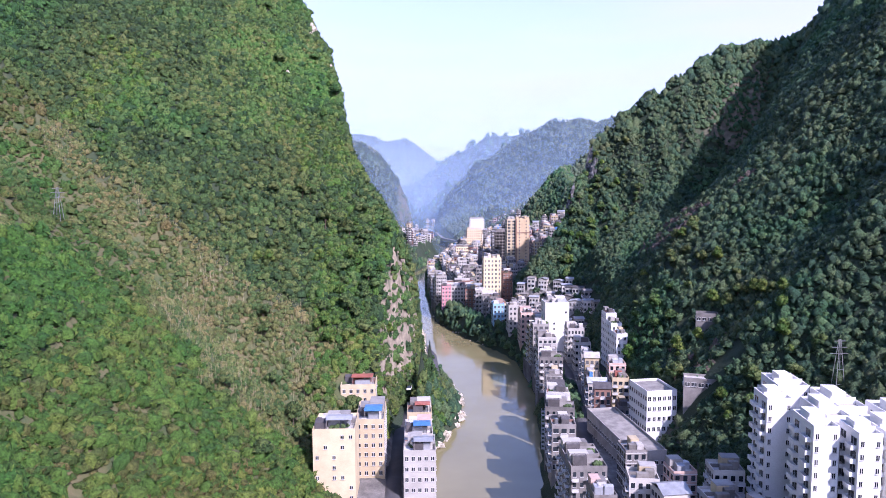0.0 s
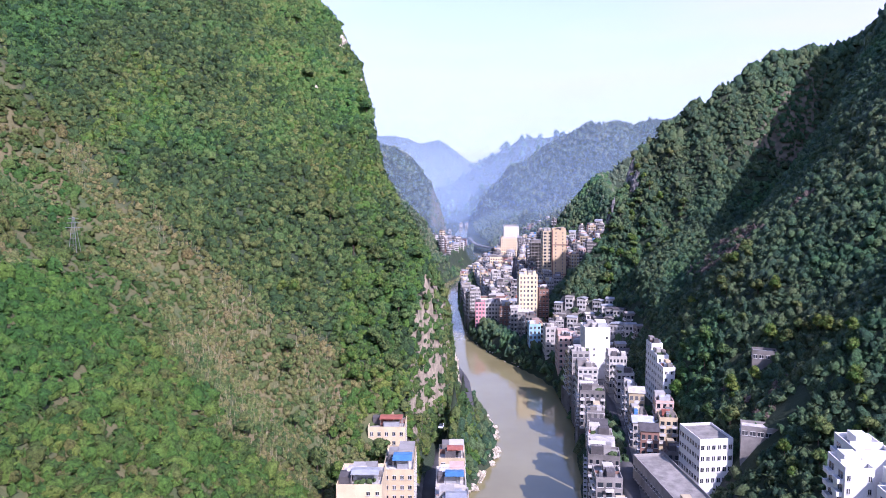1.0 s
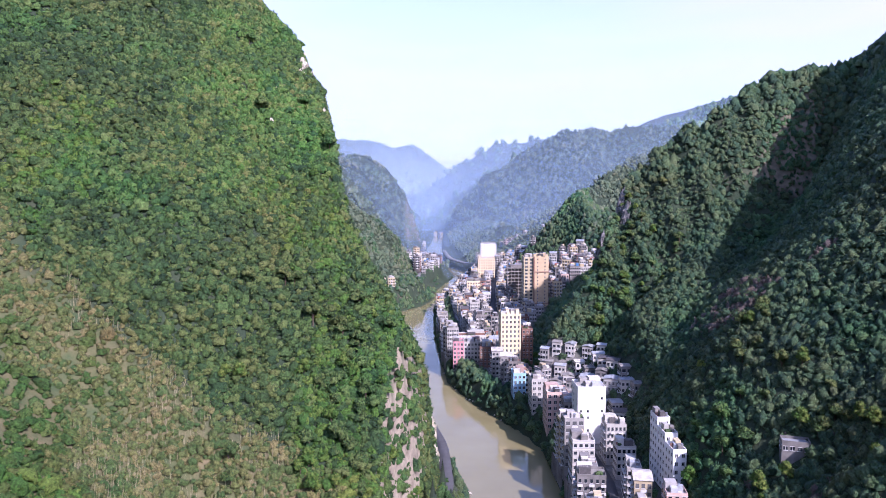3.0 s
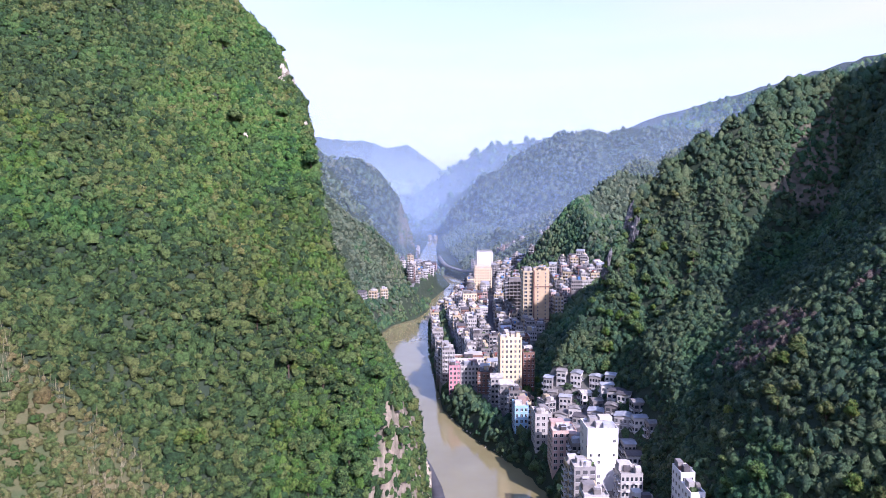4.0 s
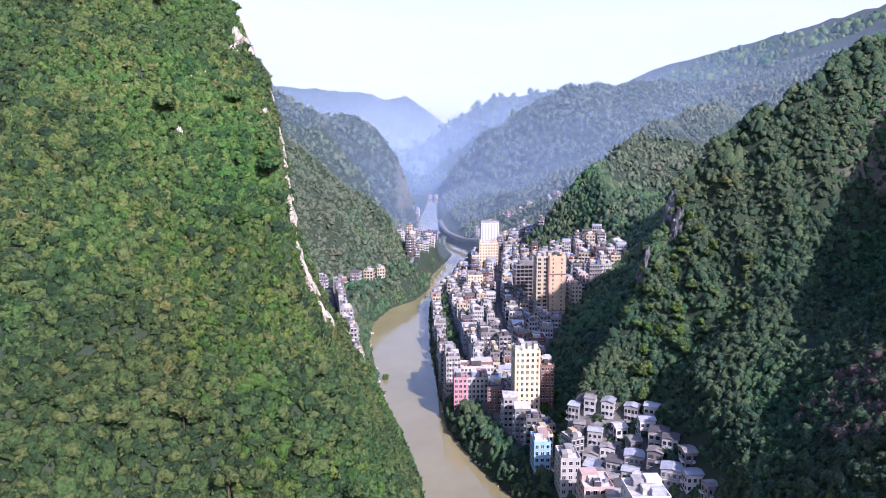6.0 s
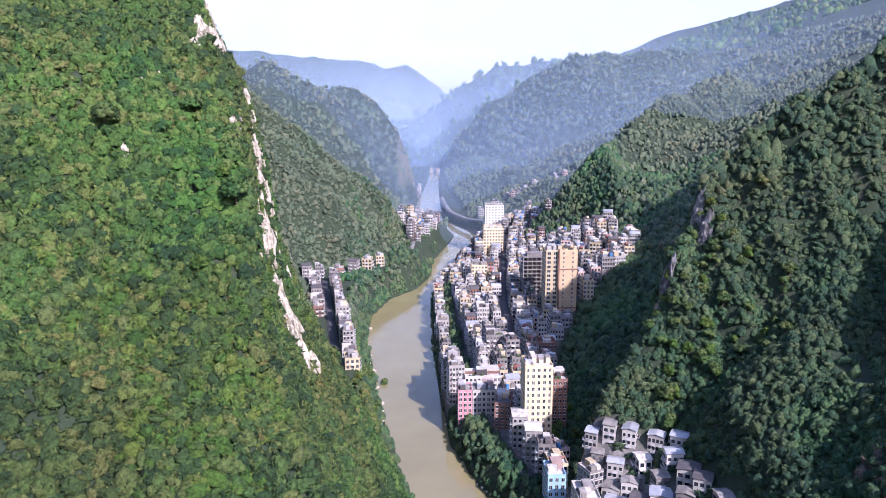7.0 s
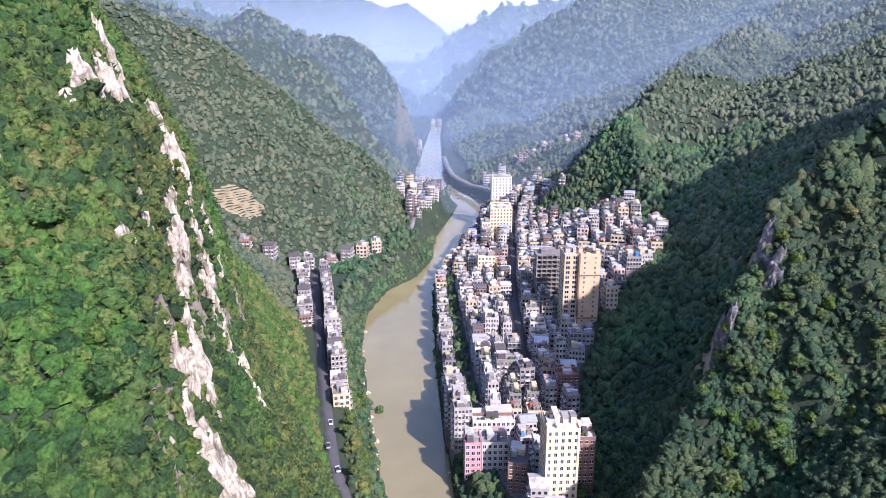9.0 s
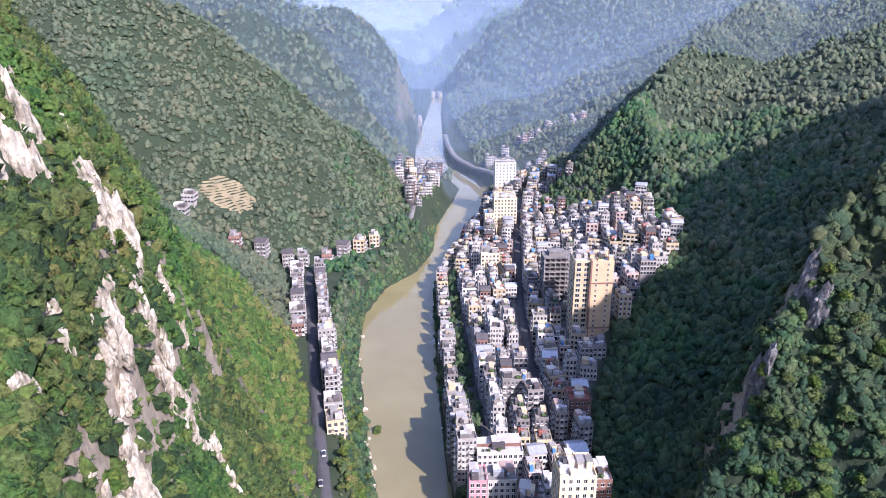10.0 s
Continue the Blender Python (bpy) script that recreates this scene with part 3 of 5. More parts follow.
def roof_things(root, w, d, h, r):
    """What stands on a flat roof: stair head, tanks, sheds, plants."""
    x, y = r.uniform(-0.2, 0.2) * w, r.uniform(0.05, 0.25) * d
    sw, sd = min(3.4, w * 0.4), min(4.2, d * 0.4)
    part("stair_head", made(box, x - sw / 2, x + sw / 2, y - sd / 2, y + sd / 2, h, h + 2.7), PAINT[r.choice(("white", "grey", "cream", "raw"))], root)
    if r.random() < 0.5 and w > 5:
        a, c = r.uniform(0.4, 0.62) * w, r.uniform(0.35, 0.5) * d
        u, v_ = r.choice((-1, 1)) * (w - a) * 0.42, (d - c) * 0.38
        part("top_floor", made(box, u - a / 2, u + a / 2, v_ - c / 2, v_ + c / 2, h, h + 2.9), PAINT[r.choice(("white", "grey", "raw", "rose"))], root)
    part("roof_wall", made(box, -w / 2 + 0.3, w / 2 - 0.3, -0.1 + x * 0.3, 0.1 + x * 0.3, h, h + r.uniform(0.8, 1.6)), PAINT[r.choice(("grey", "raw", "brick"))], root)
    for _ in range(r.randint(2, 3)):
        kind = r.choice(("tin", "tin", "tin", "slab", "slab", "slab", "slab", "pale", "pale", "pale", "green", "dark", "dark", "dark") + ("red",) * (r.random() < 0.35) + ("blue",) * (r.random() < 0.15))
        bw, bd = r.uniform(0.22, 0.45) * w, r.uniform(0.18, 0.38) * d
        bx, by = r.uniform(-0.5, 0.5) * (w - bw - 0.8), r.uniform(-0.5, 0.1) * (d - bd - 0.8)
        bm = bmesh.new()
        if kind == "green":
            for _ in range(7):
                gx_, gy_ = bx + r.uniform(-0.5, 0.5) * bw, by + r.uniform(-0.5, 0.5) * bd
                bmesh.ops.create_icosphere(bm, subdivisions=1, radius=r.uniform(0.5, 0.9), matrix=Matrix.Translation((gx_, gy_, h + 0.5)))
            for v in bm.verts:
                v.co += Vector((r.uniform(-0.2, 0.2), r.uniform(-0.2, 0.2), r.uniform(-0.2, 0.3)))
            part("roof_garden", bm, ROOFING["green"], root, "potted green plants on the roof")
        else:
            up = r.uniform(1.7, 2.6)
            sheet_roof(bm, bw, bd, h + up, r.uniform(0.05, 0.5), bx, by, up - 0.1)
            part("roof_shed", bm, ROOFING[kind], root)
    if r.random() < 0.7:
        bm = bmesh.new()
        tx, ty = r.uniform(-0.35, 0.35) * w, r.uniform(-0.35, 0.35) * d
        cyl(bm, tx, ty, h + 0.4, h + 1.9, 0.6, 10)
        cyl(bm, tx, ty, h + 1.9, h + 2.15, 0.6, 10, 0.12)
        box(bm, tx - 0.5, tx + 0.5, ty - 0.5, ty + 0.5, h, h + 0.42)
        part("water_tank", bm, STEEL, root, "steel water tank")


def house(storeys, w, d, paint, roof, seed, faces="SW"):
    """A town block: walls, roof slab, a band of windows for each storey, roof clutter."""
    r = random.Random(seed)
    h = storeys * 3.0
    root = new("building")
    part("wall", made(block_walls, w, d, h), PAINT[paint], root)
    if roof == "gable":
        bm = bmesh.new()
        sheet_roof(bm, w + 0.8, d + 0.8, h + 0.9, 1.5 if storeys > 2 else 0.7)
        part("roof", bm, ROOFING[r.choice(("dark", "pale", "tin", "tin", "slab", "slab"))], root)
    else:
        part("roof", made(box, -w / 2 + 0.22, w / 2 - 0.22, -d / 2 + 0.22, d / 2 - 0.22, h, h + 0.06), ROOFING[roof], root)
        roof_things(root, w, d, h + 0.06, r)
    style = r.choice((0, 1, 1, 2, 3))
    me = windows_mesh(w, d, faces, max(2, round(w / r.uniform(1.7, 2.5))), r.uniform(0.44, 0.68), r.uniform(1.25, 1.65), style, storeys)
    tagged(part("glazing", me, None, root), kind="stuff")
    return root


WORDS = {"white": "white plastered", "cream": "cream plastered", "yellow": "yellow", "tan": "tan", "grey": "grey rendered", "pink": "pink", "rose": "pale pink",
         "brick": "red brown", "blue": "light blue", "raw": "bare concrete"}


def settle(x, y, w, d):
    """The ground under a block's corners: lowest and highest."""
    z = height(np.array([x - w / 2, x + w / 2, x - w / 2, x + w / 2, x]), np.array([y - d / 2, y - d / 2, y + d / 2, y + d / 2, y]))
    return float(z.min()), float(z.max())


kit_rng = random.Random(12)
KIT = {}
for faces in ("SW", "SE"):
    for storeys in (2, 3, 4, 5, 6, 7, 8):
        for k in range(7 if faces == "SW" else 3):
            paint = kit_rng.choice(("white", "white", "white", "white", "cream", "cream", "grey", "grey", "grey", "rose", "brick", "raw", "raw", "raw", "grey"))
            roof = kit_rng.choice(("slab", "slab", "slab", "pale", "pale", "gable")) if storeys < 6 else kit_rng.choice(("slab", "pale"))
            w, d = kit_rng.uniform(5.8, 9.4), kit_rng.uniform(7.0, 10.6)
            ob = house(storeys, w, d, paint, roof, kit_rng.random(), faces)
            tagged(ob, f"{WORDS[paint]} {storeys}-storey town building with cluttered roof", "building", "town buildings")
            KIT.setdefault((faces, storeys), []).append([ob, w, d, False])
for k in range(9):
    paint = kit_rng.choice(("white", "grey", "raw", "cream", "white", "grey"))
    w, d = kit_rng.uniform(4.6, 6.4), kit_rng.uniform(5.2, 7.4)
    ob = house(2, w, d, paint, "gable", kit_rng.random(), "SW")
    tagged(ob, f"{WORDS[paint]} low house crowded into the old quarter", "house", "old quarter houses")
    KIT.setdefault(("low", 2), []).append([ob, w, d, False])
TAKEN = []
FAR_KIT, FAR_TOWN = {}, []


def joined(name, obs, places=None):
    """The meshes of several parts as one mesh, each moved to its place where places are given."""
    slots, verts, sizes, loops, index, base = {}, [], [], [], [], 0
    for n_, o in enumerate(obs):
        me = o.data
        co = np.empty(len(me.vertices) * 3, np.float32)
        me.vertices.foreach_get("co", co)
        a, c, e = (np.empty(n, np.int32) for n in (len(me.loops), len(me.polygons), len(me.polygons)))
        me.loops.foreach_get("vertex_index", a)
        me.polygons.foreach_get("loop_total", c)
        me.polygons.foreach_get("material_index", e)
        own = np.array([slots.setdefault(q, len(slots)) for q in me.materials], np.int32)
        if places:
            k = np.array(places[n_])
            co = (co.reshape(-1, 3) @ k[:3, :3].T + k[:3, 3]).astype(np.float32).ravel()
        verts.append(co)
        loops.append(a + base)
        sizes.append(c)
        index.append(own[e])
        base += len(me.vertices)
    verts, loops, sizes, index = (np.concatenate(q) for q in (verts, loops, sizes, index))
    me = bpy.data.meshes.new(name)
    me.vertices.add(base)
    me.vertices.foreach_set("co", verts)
    me.loops.add(len(loops))
    me.loops.foreach_set("vertex_index", loops)
    me.polygons.add(len(sizes))
    me.polygons.foreach_set("loop_start", (np.cumsum(sizes) - sizes).astype(np.int32))
    me.polygons.foreach_set("material_index", index)
    for q in slots:
        me.materials.append(q)
    me.update()
    me.validate()
    return me


def far_block(ob, m):
    """The same block for the far quarters, with its roof and what stands on it in one part."""
    if ob in FAR_KIT:
        return copy_thing(FAR_KIT[ob], m)
    root = new("building")
    kids = list(ob.children)
    part("wall", [o for o in kids if o.name.startswith("wall")][0].data, None, root)
    part("roof", joined("roof", [o for o in kids if o.name.split(".")[0] not in ("wall", "glazing", "pillar")]), None, root)
    tagged(part("glazing", [o for o in kids if o.name.startswith("glazing")][0].data, None, root), kind="stuff")
    tagged(root, ob["label"], "building", "far town buildings")
    root.matrix_basis = m
    FAR_KIT[ob] = root
    return root


def clear(x, y, w, d, gap=0.2):
    return all(abs(x - a) > (w + c) / 2 + gap or abs(y - b_) > (d + e) / 2 + gap for a, b_, c, e in TAKEN)


def place(x, y, storeys, turn=0.0, faces="SW", rng=kit_rng, base=None, tight=True, small=None):
    """Puts a block of that many storeys on the ground there, unless something stands there."""
    row = rng.choice([q for q in KIT[faces, storeys] if small is None or q[1] < small])
    ob, w, d, used = row
    k = rng.uniform(0.9, 1.1)
    if tight and not clear(x, y, w * k, d * k):
        return None
    lo, hi = settle(x, y, w * k, d * k)
    if base is None and hi - lo > 7:
        return None
    TAKEN.append((x, y, w * k, d * k))
    z = (hi - 0.3 if x > -30 and y < 1000 else lo + 0.5 * (hi - lo)) if base is None else base
    m = pose(x, y, max(z, lo - 0.2), 0, 0, turn) @ Matrix.Diagonal((k, k, 1, 1))
    if y > 690 and x > -30:
        if y > 800:
            FAR_TOWN.append((ob, m))
        else:
            far_block(ob, m)
        return None
    if used:
        return copy_thing(ob, m)
    row[3] = True
    ob.matrix_basis = m
    return ob


def heading(fn, y):
    """Turn of a street's axis, in degrees, at y."""
    return math.degrees(math.atan2(-(float(fn(y + 8)) - float(fn(y - 8))), 16.0))


# ---------------------------------------------------------------- the tall and singular buildings
def singular(x, y, w, d, z0, h, paint, label, cols, size=(1.3, 1.5), faces="SW", step=3.0, turn=0, skip=0.0, roof="pale", name="building", clutter=True):
    root = new(name)
    root.matrix_basis = pose(x, y, z0, 0, 0, turn)
    part("wall", made(block_walls, w, d, h), PAINT[paint], root)
    part("roof", made(box, -w / 2 + 0.22, w / 2 - 0.22, -d / 2 + 0.22, d / 2 - 0.22, h, h + 0.06), ROOFING[roof], root)
    n = int(h // step)
    window_grid(root, w, d, h - n * step, n, step, faces, cols, size, skip, seed=int(x * 7 + y))
    if clutter:
        roof_things(root, w, d, h + 0.06, random.Random(int(x + y)))
    tagged(root, label, "tower" if h > 35 else "building")
    TAKEN.append((x, y, w, d))
    return root


def crown_frame(root, w, d, h, tall, paint):
    """Open concrete frame over a tower's roof."""
    bm = bmesh.new()
    for px in (-0.42, 0, 0.42):
        for py in (-0.42, 0.42):
            box(bm, px * w - 0.25, px * w + 0.25, py * d - 0.25, py * d + 0.25, h, h + tall)
    for py in (-0.42, 0.42):
        box(bm, -0.45 * w, 0.45 * w, py * d - 0.3, py * d + 0.3, h + tall, h + tall + 0.5)
    for px in (-0.42, 0.42):
        box(bm, px * w - 0.3, px * w + 0.3, -0.38 * d, 0.38 * d, h + tall, h + tall + 0.5)
    part("roof_frame", bm, PAINT[paint], root)
    part("lift_house", made(box, -0.2 * w, 0.2 * w, -0.1 * d, 0.3 * d, h, h + tall * 0.8), PAINT[paint], root)


def roof_rooms(root, w, d, h, paint, seed):
    """Rooms, terrace walls and awnings crowded on a tower's roof."""
    r = random.Random(seed)
    for k in range(4):
        for e in range(3):
            if r.random() < 0.25:
                continue
            a, c = w / 4 * r.uniform(0.55, 0.95), d / 3 * r.uniform(0.5, 0.9)
            u, v_ = -w / 2 + w / 4 * (k + 0.5), -d / 2 + d / 3 * (e + 0.5)
            tall = r.choice((1.2, 1.6, 2.6, 3.0))
            if tall > 2:
                part("roof_room", made(box, u - a / 2, u + a / 2, v_ - c / 2, v_ + c / 2, h, h + tall), PAINT[paint], root)
                part("room_roof", made(box, u - a / 2 - 0.2, u + a / 2 + 0.2, v_ - c / 2 - 0.2, v_ + c / 2 + 0.2, h + tall, h + tall + 0.15), ROOFING[r.choice(("pale", "slab", "tin"))], root)
            else:
                for q in ((u - a / 2, u + a / 2, v_ - c / 2, v_ - c / 2 + 0.2), (u - a / 2, u - a / 2 + 0.2, v_ - c / 2 + 0.2, v_ + c / 2)):
                    part("terrace_wall", made(box, *q, h, h + tall), PAINT[paint], root)


def piers(root, w, d, h, paint):
    """Plain corner strips and string courses that stand proud of a tower's face."""
    for x0 in (-w / 2, w / 2 - 0.9):
        part("pilaster", made(box, x0, x0 + 0.9, -d / 2 - 0.28, -d / 2 + 0.02, 0, h), PAINT[paint], root)


# yellow tower over the river
tower = singular(54.7, 494.5, 12.6, 13, 14, 35, "yellow", "yellow residential tower with rows of small windows", 5, (1.1, 1.5), "SW")
roof_rooms(tower, 12.6, 13, 35.06, "yellow", 5)
piers(tower, 12.6, 13, 35, "yellow")
# pink block on stilts with its white neighbour and the white block behind
singular(23.4, 522, 6.9, 10, 7.5, 17.8, "pink", "pink riverside block standing on stilts", 3, (1.3, 1.6), "SW", 2.9, 0, 0, "slab")
singular(32.8, 522.5, 11.4, 10, 8, 17, "white", "white block with a grid of windows beside a pink block", 5, (1.2, 1.6), "SW", 2.9, 0, 0, "slab")
singular(34, 540, 19, 11, 10, 15.5, "white", "long white block with dark windows and flat roof", 9, (1.2, 1.5), "SW")
singular(41.5, 509, 7.5, 14, 10, 15, "brick", "brown block with tiled roof beside the river", 3, (1.2, 1.4), "SW", 3, -12, 0, "dark")
# white slab, nearly blind towards the camera
singular(76.3, 374, 12.8, 13, 6, 31.5, "bright", "tall white slab block with almost blank front wall", 4, (1.0, 1.1), "SW", 3.0, 0, 0.72)
singular(53, 441, 7.0, 11, 7, 18.5, "blue", "light blue riverside block on tall stilts", 3, (1.2, 1.5), "SW")
singular(66, 399, 11, 12, 7, 20.5, "rose", "pale pink riverside block on tall stilts", 4, (1.4, 1.5), "SW")
singular(60.5, 421, 8, 12, 7, 21, "white", "white riverside block with balconies", 3, (1.3, 1.5), "SW")
# brown twin tower and the unfinished dark frame
tower = singular(89.2, 647, 8.2, 14, 24, 45, "cream", "white and tan residential tower with balconies", 2, (2.2, 1.7), "SW")
tower["label"] = "cream tower with stacked dark balconies"
wing = singular(99.6, 646, 12.2, 15, 24, 45.5, "tan", "tan residential tower with two dark string courses", 2, (0.9, 1.3), "SE", 3.0, 0, 0.0)
for z in (6.5, 33.0):
    part("string_course", made(box, -6.4, 6.4, -7.75, -7.45, z, z + 0.8), PAINT["brick"], wing)
part("fin", made(box, -6.6, -5.7, -8.1, -7.4, 0, 46.5), PAINT["brick"], wing)
roof_rooms(wing, 12.2, 15, 45.56, "tan", 9)


def unfinished(x, y, w, d, z0, h):
    root = new("unfinished_building")
    root.matrix_basis = pose(x, y, z0)
    n = int(h // 3)
    for s in range(n + 1):
        part("floor_slab", made(box, -w / 2, w / 2, -d / 2, d / 2, s * 3.0, s * 3.0 + 0.6), PAINT["raw"], root)
    for px in np.linspace(-w / 2 + 0.4, w / 2 - 0.4, 6):
        for py in (-d / 2 + 0.4, d / 2 - 0.4):
            part("column", made(box, px - 0.3, px + 0.3, py - 0.3, py + 0.3, -6, n * 3.0), PAINT["raw"], root)
    part("core", made(box, -w * 0.3, w * 0.3, -d * 0.25, d * 0.3, -6, n * 3.0 + 3), PAINT["raw"], root)
    tagged(root, "unfinished concrete frame of a tall building, open storeys", "building")
    TAKEN.append((x, y, w, d))


unfinished(85.0, 690, 17, 13, 22, 33)
# orange stepped towers by the far bend and the white tower behind
tower = singular(73, 855, 19, 15, 18, 28.5, "yellow", "broad ochre tower block with open roof frame", 7, (1.3, 1.6), "SW")
crown_frame(tower, 19, 15, 28.5, 2.4, "yellow")
singular(59, 846, 7.5, 14, 16, 20, "yellow", "lower ochre block beside the ochre tower", 3, (1.2, 1.5), "SW")
tower = singular(84.5, 952, 20, 14, 15, 39.5, "bright", "white residential tower with columns of windows", 6, (1.3, 1.6), "SW")
crown_frame(tower, 20, 14, 39.5, 2.5, "white")
singular(51, 756, 13, 13, 13, 21, "yellow", "yellow block along the old street", 5, (1.3, 1.5), "SW")
singular(72.5, 566, 10, 11, 18, 15.5, "brick", "dark red block at the foot of the hill", 4, (1.2, 1.4), "SW", 3, 0, 0, "red")
singular(67.2, 507, 7, 12, 16, 21, "brick", "red brown block close behind the yellow tower", 3, (1.2, 1.4), "SE")
# white towers near the bend: almost blank fronts, glazed balconies stacked up their sides
def white_tower(x, y, w, d, h):
    root = new("tower")
    root.matrix_basis = pose(x, y, 10, 0, 0, -7)
    part("wall", made(block_walls, w, d, h, 1.1), PAINT["bright"], root)
    part("roof", made(box, -w / 2 + 0.22, w / 2 - 0.22, -d / 2 + 0.22, d / 2 - 0.22, h, h + 0.06), ROOFING["pale"], root)
    r = random.Random(int(x * 3 + y))
    part("stair_head", made(box, -1.6, 1.8, -0.5, d * 0.38, h + 0.06, h + 2.3), PAINT["bright"], root)
    part("parapet_wall", made(box, -w * 0.46, w * 0.46, -d * 0.18, -d * 0.18 + 0.25, h + 0.06, h + 1.7), PAINT["bright"], root)
    pane, wide_pane = pane_mesh(0.7, 1.2), pane_mesh(2.3, 1.75)
    n = int(h // 3)
    bay = finish("balcony", balcony_bm(d * 0.30), PAINT["bright"])
    for s in range(n):
        z = h - 3.0 * (n - s)
        part("window", pane, None, root).matrix_local = pose(w / 2 - 0.9, -d / 2, z + 1.0)
        part("window", pane, None, root).matrix_local = pose(-w / 2 + 0.8, -d / 2, z + 1.0)
        for v_ in (-0.26, 0.26):
            part("window", wide_pane, None, root).matrix_local = pose(-w / 2, v_ * d, z + 0.75, 0, 0, -90)
            part("balcony", bay, None, root).matrix_local = pose(-w / 2, v_ * d, z)
    tagged(root, "white residential tower with stacked glazed balconies", "tower", "white towers")
    TAKEN.append((x, y, w, d))


def balcony_bm(run):
    """A slab with a solid rail on three sides, standing out towards -x."""
    bm = bmesh.new()
    box(bm, -1.3, 0.02, -run / 2, run / 2, -0.12, 0.06)
    box(bm, -1.3, -1.18, -run / 2, run / 2, 0.06, 0.95)
    for v_ in (-run / 2, run / 2 - 0.1):
        box(bm, -1.18, 0.02, v_, v_ + 0.1, 0.06, 0.95)
    return bm


for x, y, w, d, h in ((92.6, 173, 6.2, 9.5, 36.5), (100.5, 182, 8, 12, 37.5), (92.5, 153.5, 5.6, 11.5, 36.5), (98.8, 160.5, 5.4, 15, 37), (99.2, 147.3, 5.0, 9.0, 36.5), (106.0, 167.0, 6.5, 16, 37.2), (106.4, 148.5, 6.5, 13, 36.5), (114.5, 156, 8, 16, 37)):
    white_tower(x, y, w, d, h)
# white school block, long shed, houses on the hillside
singular(84.5, 240, 11, 15, 14, 15.5, "bright", "white four-storey block with flat grey roof", 6, (1.1, 1.4), "SW", 3.6, 6, 0, "slab", clutter=False)
singular(70, 226, 11, 42, 10, 9, "grey", "long low hall with flat grey roof", 5, (1.1, 1.1), "SW", 4.5, 5, 0, "slab", clutter=False)
singular(100.9, 229.0, 18, 6.0, 29.4, 5.6, "raw", "long grey two-storey house with pale sheet roof", 8, (1.6, 1.3), "SW", 3.0, -20, 0, "pale", clutter=False)
singular(113.9, 264.7, 8, 5.0, float(height(113.9, 262.0)) + 1.2, 3.6, "raw", "half-hidden grey house among trees", 4, (1.2, 1.2), "SW", 3.0, -20, 0, "tin", clutter=False)
for y, h in ((299, 22), (307.5, 25), (316, 28)):
    singular(89.8, y, 4.8, 8, 14.0, h, "bright", "narrow white block at the foot of the wooded slope", 2, (1.0, 1.2), "SW")["group"] = "blocks below the slope"
# west bank, near
west_near = []
west_near.append(singular(-23.5, 201, 12, 14, 6, 25.5, "cream", "cream block with a blank side wall", 5, (0.9, 1.0), "S", 3.0, 0, 0.7))
west_near.append(singular(-20, 243, 12, 13, 10, 22, "cream", "cream block with red terraces", 5, (1.0, 1.2), "SE"))
TAKEN[-1] = (-20, 239, 12, 5)  # trees hang over its back
west_near.append(singular(-14.5, 221, 9, 18, 8, 20, "cream", "cream block with a brown roof terrace", 4, (1.0, 1.2), "SE"))
west_near.append(singular(1, 205, 9.5, 13, 6, 17, "white", "white block with rows of small windows by the road", 5, (0.9, 1.2), "SE", 3.2))
west_near.append(singular(0.8, 222, 9, 14, 6, 16, "white", "white block with pale sheet roofs", 4, (1.2, 1.3), "SE"))
west_near.append(singular(1.2, 239, 8.5, 12, 7, 16, "cream", "cream block with red balconies", 3, (1.3, 1.4), "SE"))
# their roofs are crowded with sheds, terraces and sheeting
for k, root in enumerate(west_near):
    kid = {o.name.split(".")[0]: o.data for o in root.children}
    w, d = max(v.co.x for v in kid["wall"].vertices) * 2, max(v.co.y for v in kid["wall"].vertices) * 2
    top_ = max(v.co.z for v in kid["roof"].vertices)
    roof_things(root, w, d, top_ + 0.13, random.Random(400 + k))
    part("awning", made(sheet_roof, w * 0.62, d * 0.34, top_ + 3.3, 0.3, 0.12 * w, -0.28 * d, 0.12), ROOFING[("tin", "red", "blue", "tin", "blue", "red")[k]], root, ("grey sheet awning", "rusty red awning", "blue sheet awning", "grey sheet awning", "blue sheet awning", "rusty red awning")[k])
    for px in (-0.17, 0.41):
        for py in (-0.43, -0.13):
            part("post", made(box, px * w - 0.08, px * w + 0.08, py * d - 0.08, py * d + 0.08, top_ - 0.02, top_ + 3.3), PAINT["raw"], root)


# ---------------------------------------------------------------- streets and rows
def street_main(y):
    return float(bank_right(y)) + 16 if y < 560 else float(along(y, (560, 30), (600, 28), (700, 26), (770, 25), (830, 34), (900, 58), (1000, 92)))


def street_upper(y):
    return float(along(y, (560, 60), (602, 59), (690, 64), (746, 70), (876, 87), (960, 108)))


def road_west(y):
    return float(road_line(y))


